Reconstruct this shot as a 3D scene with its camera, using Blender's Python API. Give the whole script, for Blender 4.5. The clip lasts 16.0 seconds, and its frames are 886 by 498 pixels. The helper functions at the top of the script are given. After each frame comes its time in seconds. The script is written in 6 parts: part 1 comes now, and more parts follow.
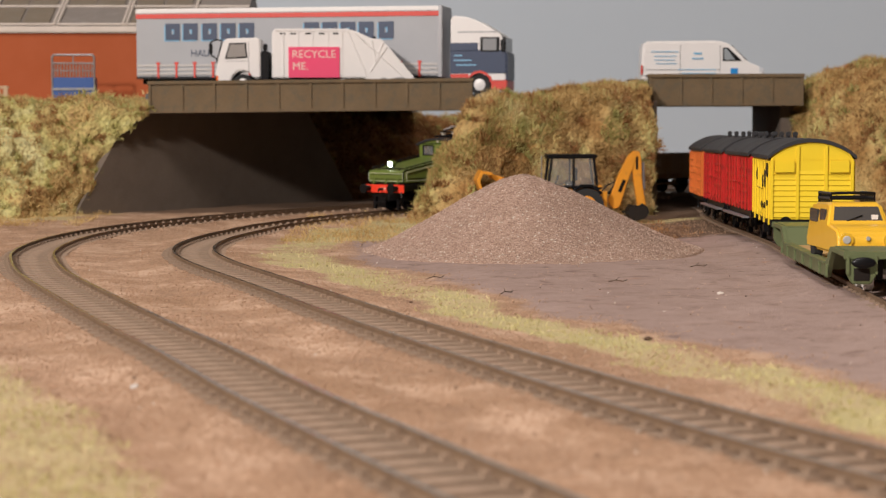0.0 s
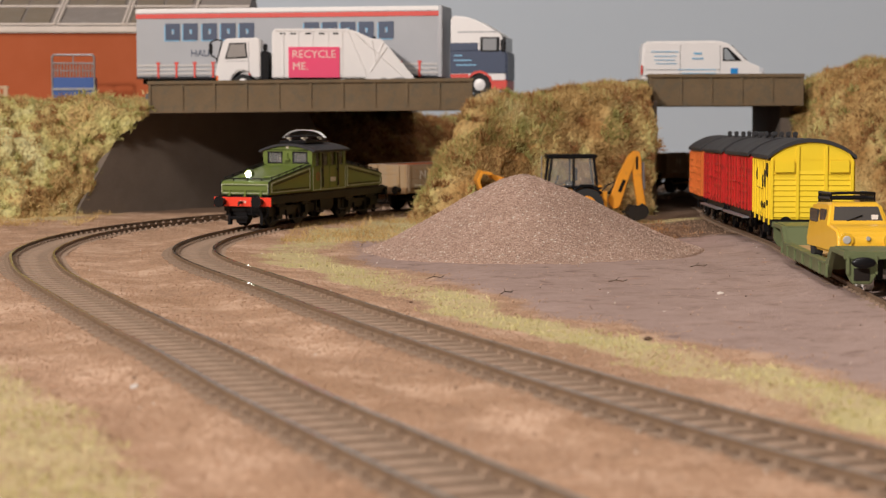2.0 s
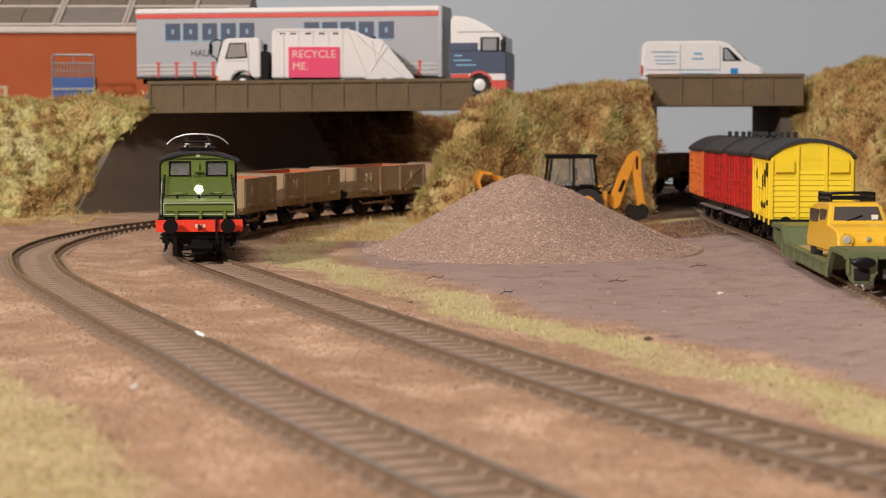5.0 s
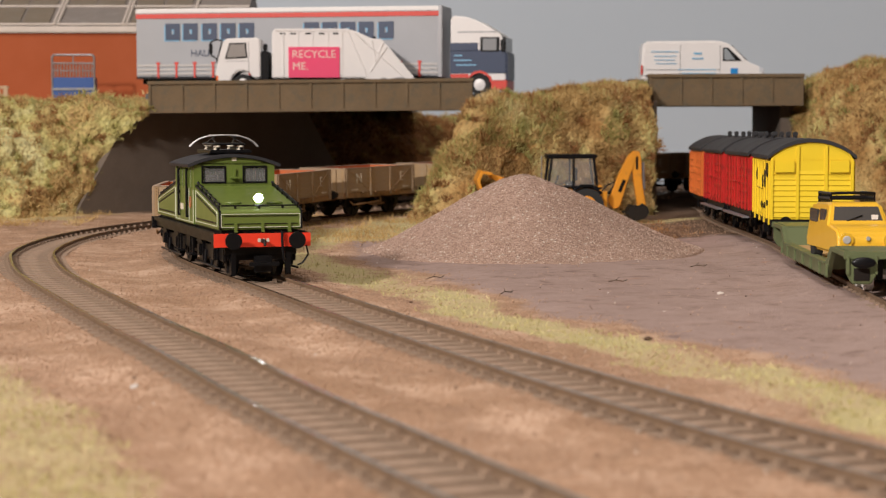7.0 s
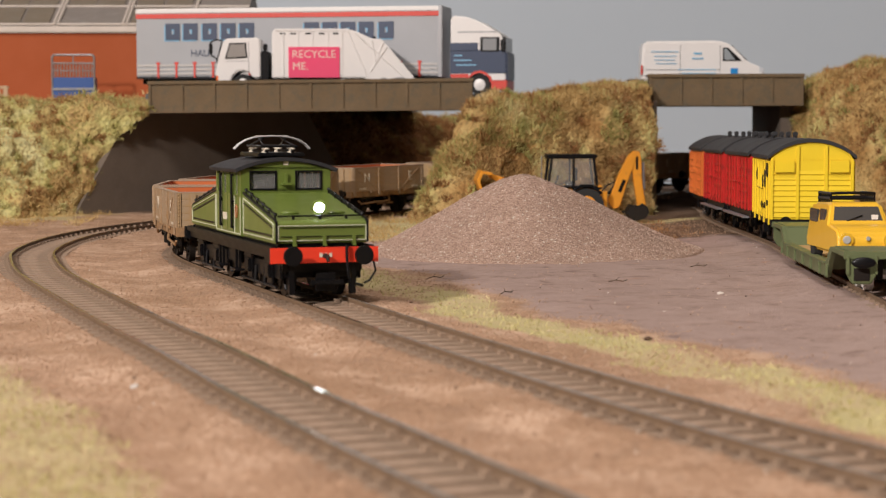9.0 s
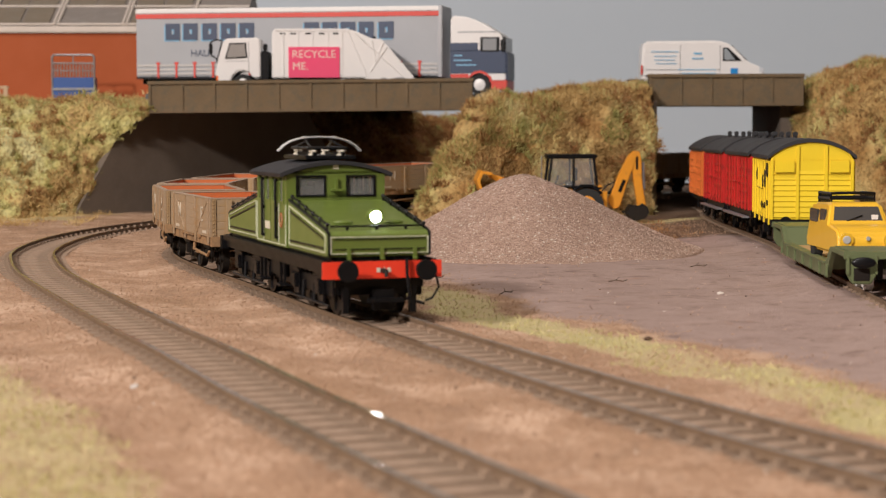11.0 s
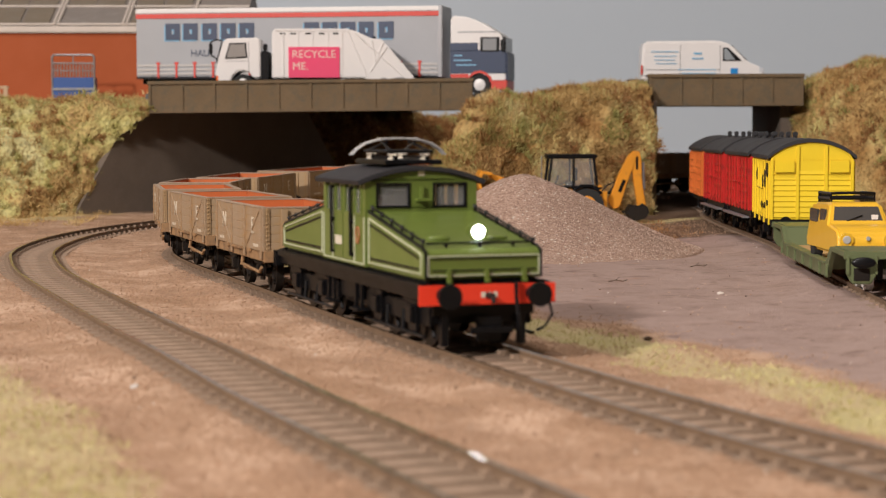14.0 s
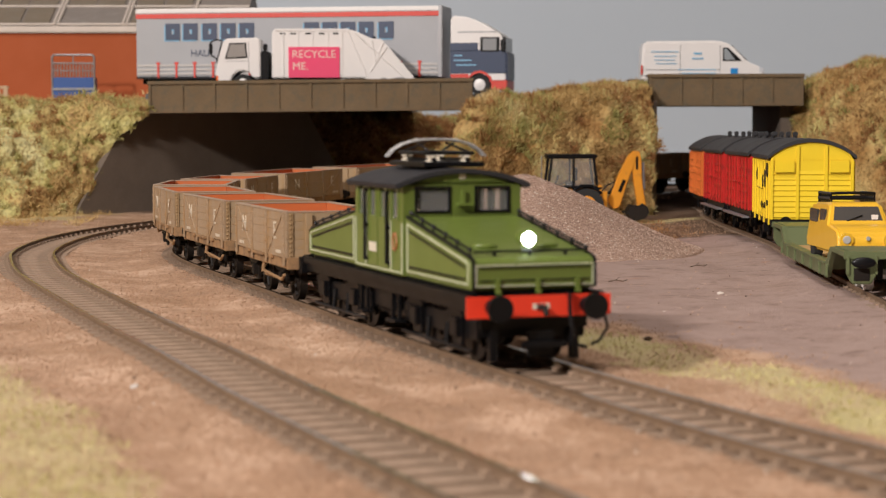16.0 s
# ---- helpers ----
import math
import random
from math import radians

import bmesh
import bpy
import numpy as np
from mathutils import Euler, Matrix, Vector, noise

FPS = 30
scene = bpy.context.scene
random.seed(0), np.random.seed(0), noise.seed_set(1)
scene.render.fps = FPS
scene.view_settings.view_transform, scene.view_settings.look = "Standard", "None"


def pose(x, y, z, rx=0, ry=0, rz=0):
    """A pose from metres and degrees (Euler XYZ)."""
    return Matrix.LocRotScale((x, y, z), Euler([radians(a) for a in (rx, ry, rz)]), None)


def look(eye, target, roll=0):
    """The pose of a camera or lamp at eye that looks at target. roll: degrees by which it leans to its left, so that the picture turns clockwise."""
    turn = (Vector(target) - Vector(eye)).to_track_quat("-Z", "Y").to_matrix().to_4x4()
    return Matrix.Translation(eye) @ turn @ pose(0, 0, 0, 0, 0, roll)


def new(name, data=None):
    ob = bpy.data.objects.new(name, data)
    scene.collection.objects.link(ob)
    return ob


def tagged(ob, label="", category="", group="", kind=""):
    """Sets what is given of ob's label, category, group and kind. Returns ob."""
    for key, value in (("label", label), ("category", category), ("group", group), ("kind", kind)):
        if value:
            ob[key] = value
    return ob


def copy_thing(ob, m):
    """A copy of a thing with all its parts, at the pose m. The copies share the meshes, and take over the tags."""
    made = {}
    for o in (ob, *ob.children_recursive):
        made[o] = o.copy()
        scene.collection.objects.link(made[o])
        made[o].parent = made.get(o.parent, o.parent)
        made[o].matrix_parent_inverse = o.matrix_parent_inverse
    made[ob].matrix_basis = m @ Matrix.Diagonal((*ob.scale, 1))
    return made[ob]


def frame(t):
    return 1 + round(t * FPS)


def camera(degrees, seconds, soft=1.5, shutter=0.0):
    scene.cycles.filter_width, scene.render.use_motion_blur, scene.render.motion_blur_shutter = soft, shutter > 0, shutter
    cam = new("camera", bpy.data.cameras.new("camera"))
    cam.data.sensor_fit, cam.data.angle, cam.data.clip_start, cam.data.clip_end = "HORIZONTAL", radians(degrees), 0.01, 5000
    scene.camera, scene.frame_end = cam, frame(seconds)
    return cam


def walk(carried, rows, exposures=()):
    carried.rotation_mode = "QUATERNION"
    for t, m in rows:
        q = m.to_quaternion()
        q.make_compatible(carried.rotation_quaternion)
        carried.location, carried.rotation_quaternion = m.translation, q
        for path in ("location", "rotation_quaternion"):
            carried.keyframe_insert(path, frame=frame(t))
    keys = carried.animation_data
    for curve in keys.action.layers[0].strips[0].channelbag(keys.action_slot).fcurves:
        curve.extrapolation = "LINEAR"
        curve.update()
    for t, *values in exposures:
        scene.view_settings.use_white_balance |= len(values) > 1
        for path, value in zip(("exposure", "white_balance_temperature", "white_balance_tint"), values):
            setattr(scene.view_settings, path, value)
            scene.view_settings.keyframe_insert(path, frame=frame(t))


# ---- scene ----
# A model railway at 1:76 on a table: lengths below are in millimetres and turned into metres when the meshes are made.
from mathutils import geometry
MM = 0.001

# ---- camera: stands still on the table edge ----
cam = camera(26.73, 16.0, soft=1.15)
EYE = (0.0, 0.0, 0.0499)
STAND = look(EYE, (0.0, 1.0, 0.0499 - 0.06545))
walk(cam, [(0.0, STAND), (16.0, STAND)], exposures=[(0.0, 0.0, 5600, 10), (16.0, 0.0, 5600, 10)])
cam.data.dof.use_dof = True
cam.data.dof.focus_distance = 0.70
cam.data.dof.aperture_fstop = 38.0

# ---- light: the room's ceiling lamp and a standing lamp, the walls give the rest back ----
world = bpy.data.worlds.new("room_air")
world.use_nodes = True
world.node_tree.nodes["Background"].inputs[0].default_value = (1.0, 0.9, 0.8, 1)
world.node_tree.nodes["Background"].inputs[1].default_value = 0.02
scene.world = world


def area_lamp(name, eye, target, size, watts, colour):
    data = bpy.data.lights.new(name, "AREA")
    data.shape, data.size, data.energy, data.color = "DISK", size, watts, colour
    ob = new(name, data)
    ob.matrix_world = look(eye, target)
    return ob


area_lamp("standing_lamp_light", (-1.12, -0.9, 0.95), (-0.02, 0.9, 0.0), 0.15, 47.5, (1.0, 0.83, 0.67))
area_lamp("ceiling_lamp_light", (-0.25, -0.05, 1.47), (0.0, 0.6, 0.0), 0.5, 13.5, (1.0, 0.84, 0.69))


# ---- materials ----
def ramp(nt, fac, stops):
    n = nt.nodes.new("ShaderNodeValToRGB")
    while len(n.color_ramp.elements) < len(stops):
        n.color_ramp.elements.new(0.5)
    for e, (p, c) in zip(n.color_ramp.elements, stops):
        e.position, e.color = p, (*c, 1) if len(c) == 3 else c
    nt.links.new(fac, n.inputs[0])
    return n.outputs[0]


def noise_tex(nt, vec, scale, detail=4.0, rough=0.6):
    n = nt.nodes.new("ShaderNodeTexNoise")
    n.inputs["Scale"].default_value, n.inputs["Detail"].default_value, n.inputs["Roughness"].default_value = scale, detail, rough
    nt.links.new(vec, n.inputs["Vector"])
    return n.outputs["Fac"]


def mixed(nt, fac, a, b, how="MIX"):
    n = nt.nodes.new("ShaderNodeMix")
    n.data_type, n.blend_type = "RGBA", how
    for socket, v in ((n.inputs["Factor"], fac), (n.inputs["A"], a), (n.inputs["B"], b)):
        if hasattr(v, "is_output"):
            nt.links.new(v, socket)
        elif isinstance(v, (int, float)):
            socket.default_value = v
        else:
            socket.default_value = (*v, 1)
    return n.outputs["Result"]


def start(name):
    m = bpy.data.materials.new(name)
    m.use_nodes = True
    nt = m.node_tree
    co = nt.nodes.new("ShaderNodeTexCoord")
    return m, nt, nt.nodes["Principled BSDF"], co.outputs["Object"]


def bump(nt, bsdf, height, strength, dist):
    n = nt.nodes.new("ShaderNodeBump")
    n.inputs["Strength"].default_value, n.inputs["Distance"].default_value = strength, dist
    nt.links.new(height, n.inputs["Height"])
    nt.links.new(n.outputs["Normal"], bsdf.inputs["Normal"])


def paint(name, colour, rough=0.45, metal=0.0, spread=0.12, wear=0.0, wear_colour=(0.2, 0.15, 0.1), grain=900, relief=0.08, coat=0.0, gloss=0.5):
    """A painted or moulded surface: a little unevenness of tone at two scales, fine relief, dirt in patches."""
    m, nt, b, co = start(name)
    fine, broad = noise_tex(nt, co, grain), noise_tex(nt, co, 60, 5.0)
    dark, light = tuple(c * (1 - spread) for c in colour), tuple(min(1, c * (1 + spread)) for c in colour)
    col = mixed(nt, fine, dark, light)
    col = mixed(nt, ramp(nt, broad, [(0.3, (0, 0, 0)), (0.75, (1, 1, 1))]), col, tuple(c * (1 - spread * 0.8) for c in colour))
    if wear:
        mask = ramp(nt, noise_tex(nt, co, 140, 8.0, 0.7), [(0.62 - wear * 0.35, (0, 0, 0)), (0.8 - wear * 0.25, (1, 1, 1))])
        col = mixed(nt, mask, col, wear_colour)
    nt.links.new(col, b.inputs["Base Color"])
    r = nt.nodes.new("ShaderNodeMapRange")
    r.inputs["To Min"].default_value, r.inputs["To Max"].default_value = max(0.02, rough - 0.12), min(1, rough + 0.12)
    nt.links.new(broad, r.inputs["Value"])
    nt.links.new(r.outputs[0], b.inputs["Roughness"])
    b.inputs["Metallic"].default_value = metal
    b.inputs["Coat Weight"].default_value = coat
    b.inputs["Specular IOR Level"].default_value = gloss
    if relief:
        bump(nt, b, fine, relief, 0.0004)
    return m


def glass(name, tint=(0.5, 0.52, 0.5)):
    m, nt, b, co = start(name)
    b.inputs["Base Color"].default_value = (*tint, 1)
    b.inputs["Roughness"].default_value = 0.06
    b.inputs["Transmission Weight"].default_value = 0.92
    b.inputs["IOR"].default_value = 1.25
    return m


def glow(name, colour, strength):
    m, nt, b, co = start(name)
    b.inputs["Emission Color"].default_value = (*colour, 1)
    b.inputs["Emission Strength"].default_value = strength
    return m


def by_random(nt, stops):
    info = nt.nodes.new("ShaderNodeNewGeometry")
    return ramp(nt, info.outputs["Random Per Island"], stops)


def granular(name, stops, scale, relief, rough=0.95, patch=None, patch_scale=25, fleck=0.0):
    """Loose grains glued down: a cell pattern gives each grain its tone."""
    m, nt, b, co = start(name)
    v = nt.nodes.new("ShaderNodeTexVoronoi")
    v.inputs["Scale"].default_value = scale
    nt.links.new(co, v.inputs["Vector"])
    sep = nt.nodes.new("ShaderNodeSeparateColor")
    nt.links.new(v.outputs["Color"], sep.inputs[0])
    col = ramp(nt, sep.outputs[0], stops)
    big = noise_tex(nt, co, patch_scale, 5.0)
    if patch:
        col = mixed(nt, ramp(nt, big, [(0.42, (0, 0, 0)), (0.68, (1, 1, 1))]), col, mixed(nt, 0.65, col, patch))
    if fleck:
        col = mixed(nt, ramp(nt, sep.outputs[1], [(1 - fleck, (0, 0, 0)), (1 - fleck * 0.8, (1, 1, 1))]), col, (0.62, 0.55, 0.46))
    nt.links.new(col, b.inputs["Base Color"])
    b.inputs["Roughness"].default_value = rough
    b.inputs["Specular IOR Level"].default_value = 0.25
    bump(nt, b, mixed(nt, 0.5, v.outputs["Distance"], noise_tex(nt, co, scale * 0.35, 6.0)), relief, 0.0012)
    return m


def earth_material():
    """Fine sandy scatter; 'yard' and 'turf' and 'soil' weights on the sheet bring in the grey yard, the green turf and dark soil."""
    m, nt, b, co = start("ground_cover")
    v = nt.nodes.new("ShaderNodeTexVoronoi")
    v.inputs["Scale"].default_value = 1100
    nt.links.new(co, v.inputs["Vector"])
    sep = nt.nodes.new("ShaderNodeSeparateColor")
    nt.links.new(v.outputs["Color"], sep.inputs[0])
    fine, mid, broad = noise_tex(nt, co, 700, 5.0, 0.7), noise_tex(nt, co, 120, 6.0), noise_tex(nt, co, 18, 4.0)
    sand = ramp(nt, sep.outputs[0], [(0.0, (0.325, 0.205, 0.127)), (0.3, (0.405, 0.262, 0.168)), (0.75, (0.465, 0.308, 0.203)), (1.0, (0.54, 0.372, 0.254))])
    sand = mixed(nt, ramp(nt, broad, [(0.4, (0, 0, 0)), (0.62, (1, 1, 1))]), sand, mixed(nt, 0.6, sand, (0.29, 0.175, 0.098)))
    drift = noise_tex(nt, co, 42, 5.0, 0.65)
    sand = mixed(nt, ramp(nt, drift, [(0.49, (0, 0, 0)), (0.63, (1, 1, 1))]), sand, mixed(nt, 0.6, sand, (0.64, 0.46, 0.33)))
    sand = mixed(nt, ramp(nt, drift, [(0.34, (1, 1, 1)), (0.45, (0, 0, 0))]), sand, mixed(nt, 0.55, sand, (0.27, 0.175, 0.115)))
    sand = mixed(nt, ramp(nt, mid, [(0.58, (0, 0, 0)), (0.75, (1, 1, 1))]), sand, mixed(nt, 0.35, sand, (0.2, 0.13, 0.08)))
    yard = mixed(nt, fine, (0.29, 0.208, 0.178), (0.41, 0.308, 0.268))
    yard = mixed(nt, ramp(nt, mid, [(0.5, (0, 0, 0)), (0.72, (1, 1, 1))]), yard, (0.27, 0.19, 0.16))
    yard = mixed(nt, ramp(nt, noise_tex(nt, co, 55, 3.0), [(0.68, (0, 0, 0)), (0.76, (1, 1, 1))]), yard, (0.36, 0.19, 0.12))
    mp = nt.nodes.new("ShaderNodeMapping")
    mp.inputs["Scale"].default_value = (1, 3.2, 1)
    bend = nt.nodes.new("ShaderNodeVectorMath")
    bend.operation = "MULTIPLY_ADD"
    nz = nt.nodes.new("ShaderNodeTexNoise")
    nz.inputs["Scale"].default_value = 60
    nt.links.new(co, nz.inputs["Vector"])
    nt.links.new(nz.outputs["Color"], bend.inputs[0])
    bend.inputs[1].default_value = (0.02, 0.02, 0.02)
    nt.links.new(co, bend.inputs[2])
    nt.links.new(bend.outputs[0], mp.inputs[0])
    ck = nt.nodes.new("ShaderNodeTexVoronoi")
    ck.feature = "DISTANCE_TO_EDGE"
    ck.inputs["Scale"].default_value = 32
    nt.links.new(mp.outputs[0], ck.inputs["Vector"])
    crack = ramp(nt, ck.outputs["Distance"], [(0.0, (1, 1, 1)), (0.035, (0, 0, 0))])
    crack = mixed(nt, ramp(nt, mid, [(0.45, (0, 0, 0)), (0.6, (1, 1, 1))]), (0, 0, 0), crack)
    yard = mixed(nt, crack, yard, mixed(nt, 0.55, yard, (0.13, 0.085, 0.065)))
    yard = mixed(nt, ramp(nt, noise_tex(nt, co, 26, 5.0, 0.7), [(0.5, (0, 0, 0)), (0.68, (1, 1, 1))]), yard, mixed(nt, 0.5, yard, (0.46, 0.345, 0.3)))
    turf = mixed(nt, fine, (0.37, 0.32, 0.14), (0.57, 0.5, 0.26))
    turf = mixed(nt, ramp(nt, mid, [(0.4, (0, 0, 0)), (0.7, (1, 1, 1))]), turf, (0.52, 0.41, 0.24))
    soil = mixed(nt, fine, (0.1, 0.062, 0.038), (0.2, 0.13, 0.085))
    a = nt.nodes.new("ShaderNodeVertexColor")
    a.layer_name = "cover"
    w = nt.nodes.new("ShaderNodeSeparateColor")
    nt.links.new(a.outputs[0], w.inputs[0])
    ragged = nt.nodes.new("ShaderNodeMath")
    ragged.operation = "MULTIPLY_ADD"
    nt.links.new(mid, ragged.inputs[0])
    ragged.inputs[1].default_value = 0.9
    ragged.inputs[2].default_value = -0.45

    def edge(sock):
        n = nt.nodes.new("ShaderNodeMath")
        n.operation = "ADD"
        nt.links.new(sock, n.inputs[0])
        nt.links.new(ragged.outputs[0], n.inputs[1])
        return ramp(nt, n.outputs[0], [(0.3, (0, 0, 0)), (0.7, (1, 1, 1))])

    col = mixed(nt, edge(w.outputs[0]), sand, yard)
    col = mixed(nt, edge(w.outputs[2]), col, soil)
    col = mixed(nt, edge(w.outputs[1]), col, turf)
    nt.links.new(col, b.inputs["Base Color"])
    b.inputs["Roughness"].default_value = 0.95
    b.inputs["Specular IOR Level"].default_value = 0.2
    bump(nt, b, mixed(nt, 0.5, fine, mid), 0.55, 0.0015)
    return m


def turf_blades(name, stops, drift=0.0):
    """Fibres and grains: each has its own tone, and the tones drift from patch to patch."""
    m, nt, b, co = start(name)
    if drift:
        info = nt.nodes.new("ShaderNodeNewGeometry")
        wide = nt.nodes.new("ShaderNodeMapRange")
        wide.inputs["From Min"].default_value, wide.inputs["From Max"].default_value = 0.34, 0.66
        nt.links.new(noise_tex(nt, co, 38, 4.0, 0.6), wide.inputs["Value"])
        mix = nt.nodes.new("ShaderNodeMix")
        mix.inputs["Factor"].default_value = drift
        nt.links.new(info.outputs["Random Per Island"], mix.inputs["A"])
        nt.links.new(wide.outputs[0], mix.inputs["B"])
        nt.links.new(ramp(nt, mix.outputs["Result"], stops), b.inputs["Base Color"])
    else:
        nt.links.new(by_random(nt, stops), b.inputs["Base Color"])
    b.inputs["Roughness"].default_value = 0.8
    b.inputs["Specular IOR Level"].default_value = 0.2
    return m


def sky_paint():
    """Painted backscene board: plain grey-blue, brushed a little unevenly, paler low down."""
    m, nt, b, co = start("backscene_paint")
    s = nt.nodes.new("ShaderNodeSeparateXYZ")
    nt.links.new(co, s.inputs[0])
    r = nt.nodes.new("ShaderNodeMapRange")
    r.inputs["From Min"].default_value, r.inputs["From Max"].default_value = 0.0, 0.25
    nt.links.new(s.outputs[2], r.inputs["Value"])
    col = mixed(nt, r.outputs[0], (0.53, 0.59, 0.645), (0.485, 0.55, 0.615))
    mp = nt.nodes.new("ShaderNodeMapping")
    mp.inputs["Scale"].default_value = (1, 1, 6)
    nt.links.new(co, mp.inputs[0])
    col = mixed(nt, noise_tex(nt, mp.outputs[0], 14, 6.0), col, (0.505, 0.565, 0.625))
    nt.links.new(col, b.inputs["Base Color"])
    b.inputs["Roughness"].default_value = 0.8
    return m


def bank_material(name, shift):
    """Flock and scatter in drifts of russet, straw and green."""
    m, nt, b, co = start(name)
    v = nt.nodes.new("ShaderNodeTexVoronoi")
    v.inputs["Scale"].default_value = 450
    nt.links.new(co, v.inputs["Vector"])
    sep = nt.nodes.new("ShaderNodeSeparateColor")
    nt.links.new(v.outputs["Color"], sep.inputs[0])
    drift, mid = noise_tex(nt, co, 26, 5.0, 0.55), noise_tex(nt, co, 110, 5.0, 0.7)
    col = ramp(nt, drift, [(0.34 - shift, (0.19, 0.085, 0.027)), (0.43 - shift, (0.36, 0.215, 0.075)), (0.54 - shift, (0.49, 0.35, 0.14)), (0.64 - shift, (0.5, 0.45, 0.17)), (0.74 - shift, (0.62, 0.57, 0.28))])
    tone = ramp(nt, sep.outputs[0], [(0, (0.6, 0.6, 0.6)), (0.5, (0.95, 0.95, 0.95)), (1, (1, 1, 1))])
    col = mixed(nt, 1.0, col, tone, "MULTIPLY")
    col = mixed(nt, ramp(nt, mid, [(0.3, (1, 1, 1)), (0.38, (0, 0, 0))]), col, (0.14, 0.075, 0.03))
    nt.links.new(col, b.inputs["Base Color"])
    b.inputs["Roughness"].default_value = 0.95
    b.inputs["Specular IOR Level"].default_value = 0.15
    bump(nt, b, mixed(nt, 0.5, v.outputs["Distance"], mid), 1.0, 0.0018)
    return m


GROUND = earth_material()
SKY = sky_paint()
BANK = bank_material("bank_scatter", 0.0)
# russet, and darker than the rest: the shade behind the bridge in its colour
BANK_RUST_SHADED = bank_material("shaded_russet_scatter", -0.16)
BANK_GREEN = bank_material("green_bank_scatter", 0.09)
BLADE = turf_blades("grass_fibre", [(0, (0.3, 0.26, 0.085)), (0.35, (0.46, 0.41, 0.16)), (0.75, (0.64, 0.57, 0.29)), (1, (0.68, 0.56, 0.34))], 0.65)
BANK_BLADE = turf_blades("bank_fibre", [(0, (0.25, 0.145, 0.05)), (0.35, (0.43, 0.285, 0.105)), (0.7, (0.54, 0.38, 0.15)), (1, (0.68, 0.55, 0.29))], 0.7)
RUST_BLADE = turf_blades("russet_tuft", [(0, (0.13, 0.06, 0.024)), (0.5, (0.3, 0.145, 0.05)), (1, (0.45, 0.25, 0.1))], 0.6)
GREEN_TUFT = turf_blades("green_tuft", [(0, (0.19, 0.18, 0.045)), (0.45, (0.4, 0.37, 0.115)), (1, (0.68, 0.64, 0.31))], 0.7)
GRIT = turf_blades("grit", [(0, (0.28, 0.175, 0.11)), (0.3, (0.38, 0.245, 0.155)), (0.94, (0.46, 0.31, 0.205)), (1, (0.64, 0.51, 0.39))], 0.35)
HEAP = granular("heap_grit", [(0, (0.27, 0.175, 0.13)), (0.5, (0.4, 0.275, 0.21)), (1, (0.5, 0.36, 0.28))], 1250, 1.0, patch=(0.27, 0.185, 0.14), patch_scale=24, fleck=0.05)
RAIL = paint("rail_brown", (0.23, 0.155, 0.095), 0.6, 0.15, wear=0.35, wear_colour=(0.13, 0.085, 0.055))
RAIL_HEAD = paint("rail_head", (0.36, 0.28, 0.2), 0.15, 0.9, relief=0.02, wear=0.2, wear_colour=(0.2, 0.14, 0.09))
SLEEPER = paint("sleeper_brown", (0.26, 0.185, 0.125), 0.8, wear=0.55, wear_colour=(0.4, 0.285, 0.2), relief=0.4)
CONCRETE = paint("girder_concrete", (0.155, 0.108, 0.056), 0.85, wear=0.4, wear_colour=(0.1, 0.085, 0.055), relief=0.3, spread=0.2)
STONE_DARK = paint("abutment_card", (0.15, 0.118, 0.09), 0.9, wear=0.3, wear_colour=(0.15, 0.12, 0.095), relief=0.5, spread=0.2)
ROAD = paint("road_grey", (0.12, 0.12, 0.12), 0.85)
BRICK = paint("brick_red", (0.36, 0.08, 0.017), 0.8, spread=0.1, relief=0.25)
CREAM = paint("white_trim", (0.6, 0.54, 0.48), 0.6)
ROOF_GREY = paint("roof_grey", (0.24, 0.215, 0.195), 0.6, wear=0.2, wear_colour=(0.3, 0.28, 0.26))
DULL_GLASS = paint("obscured_glazing", (0.2, 0.165, 0.12), 0.35, wear=0.4, wear_colour=(0.22, 0.19, 0.15))
LOCO_GREEN = paint("loco_green", (0.125, 0.17, 0.03), 0.38, spread=0.06, relief=0.02, coat=0.15)
BLACK = paint("black_paint", (0.006, 0.006, 0.007), 0.4, spread=0.3, relief=0.03, gloss=0.25)
ROOF_DARK = paint("dark_roof", (0.022, 0.022, 0.026), 0.6, spread=0.2)
LINE_WHITE = paint("lining_white", (0.58, 0.6, 0.45), 0.5)
BUFFER_RED = paint("vermilion", (0.78, 0.05, 0.018), 0.4, spread=0.06, relief=0.02)
GREY_WOOD = paint("wagon_grey", (0.33, 0.24, 0.15), 0.75, wear=0.5, wear_colour=(0.31, 0.19, 0.08), relief=0.2)
# wagon ends: ochre weathering, with the warm light on them in the colour
OCHRE_WOOD_LIT = paint("wagon_ochre_lit", (0.36, 0.24, 0.115), 0.75, wear=0.5, wear_colour=(0.33, 0.25, 0.16), relief=0.2)
WORN_PRINT = paint("worn_print", (0.56, 0.49, 0.38), 0.75, wear=0.35, wear_colour=(0.36, 0.27, 0.17))
BROWN_FRAME = paint("weathered_frame", (0.32, 0.19, 0.085), 0.8, wear=0.4, wear_colour=(0.1, 0.07, 0.045))
WAGON_IN = paint("wagon_inside", (0.5, 0.135, 0.032), 0.75, wear=0.2, wear_colour=(0.35, 0.14, 0.06))
RIM = paint("wagon_rim", (0.36, 0.27, 0.19), 0.7)
GREASY = paint("running_gear", (0.018, 0.014, 0.011), 0.6, spread=0.4, gloss=0.25)
STEEL = paint("bright_steel", (0.75, 0.75, 0.75), 0.3, 0.55)
PAPER = paint("pale_print", (0.68, 0.62, 0.5), 0.7)
WINDOW = glass("window_glass", (0.8, 0.8, 0.78))
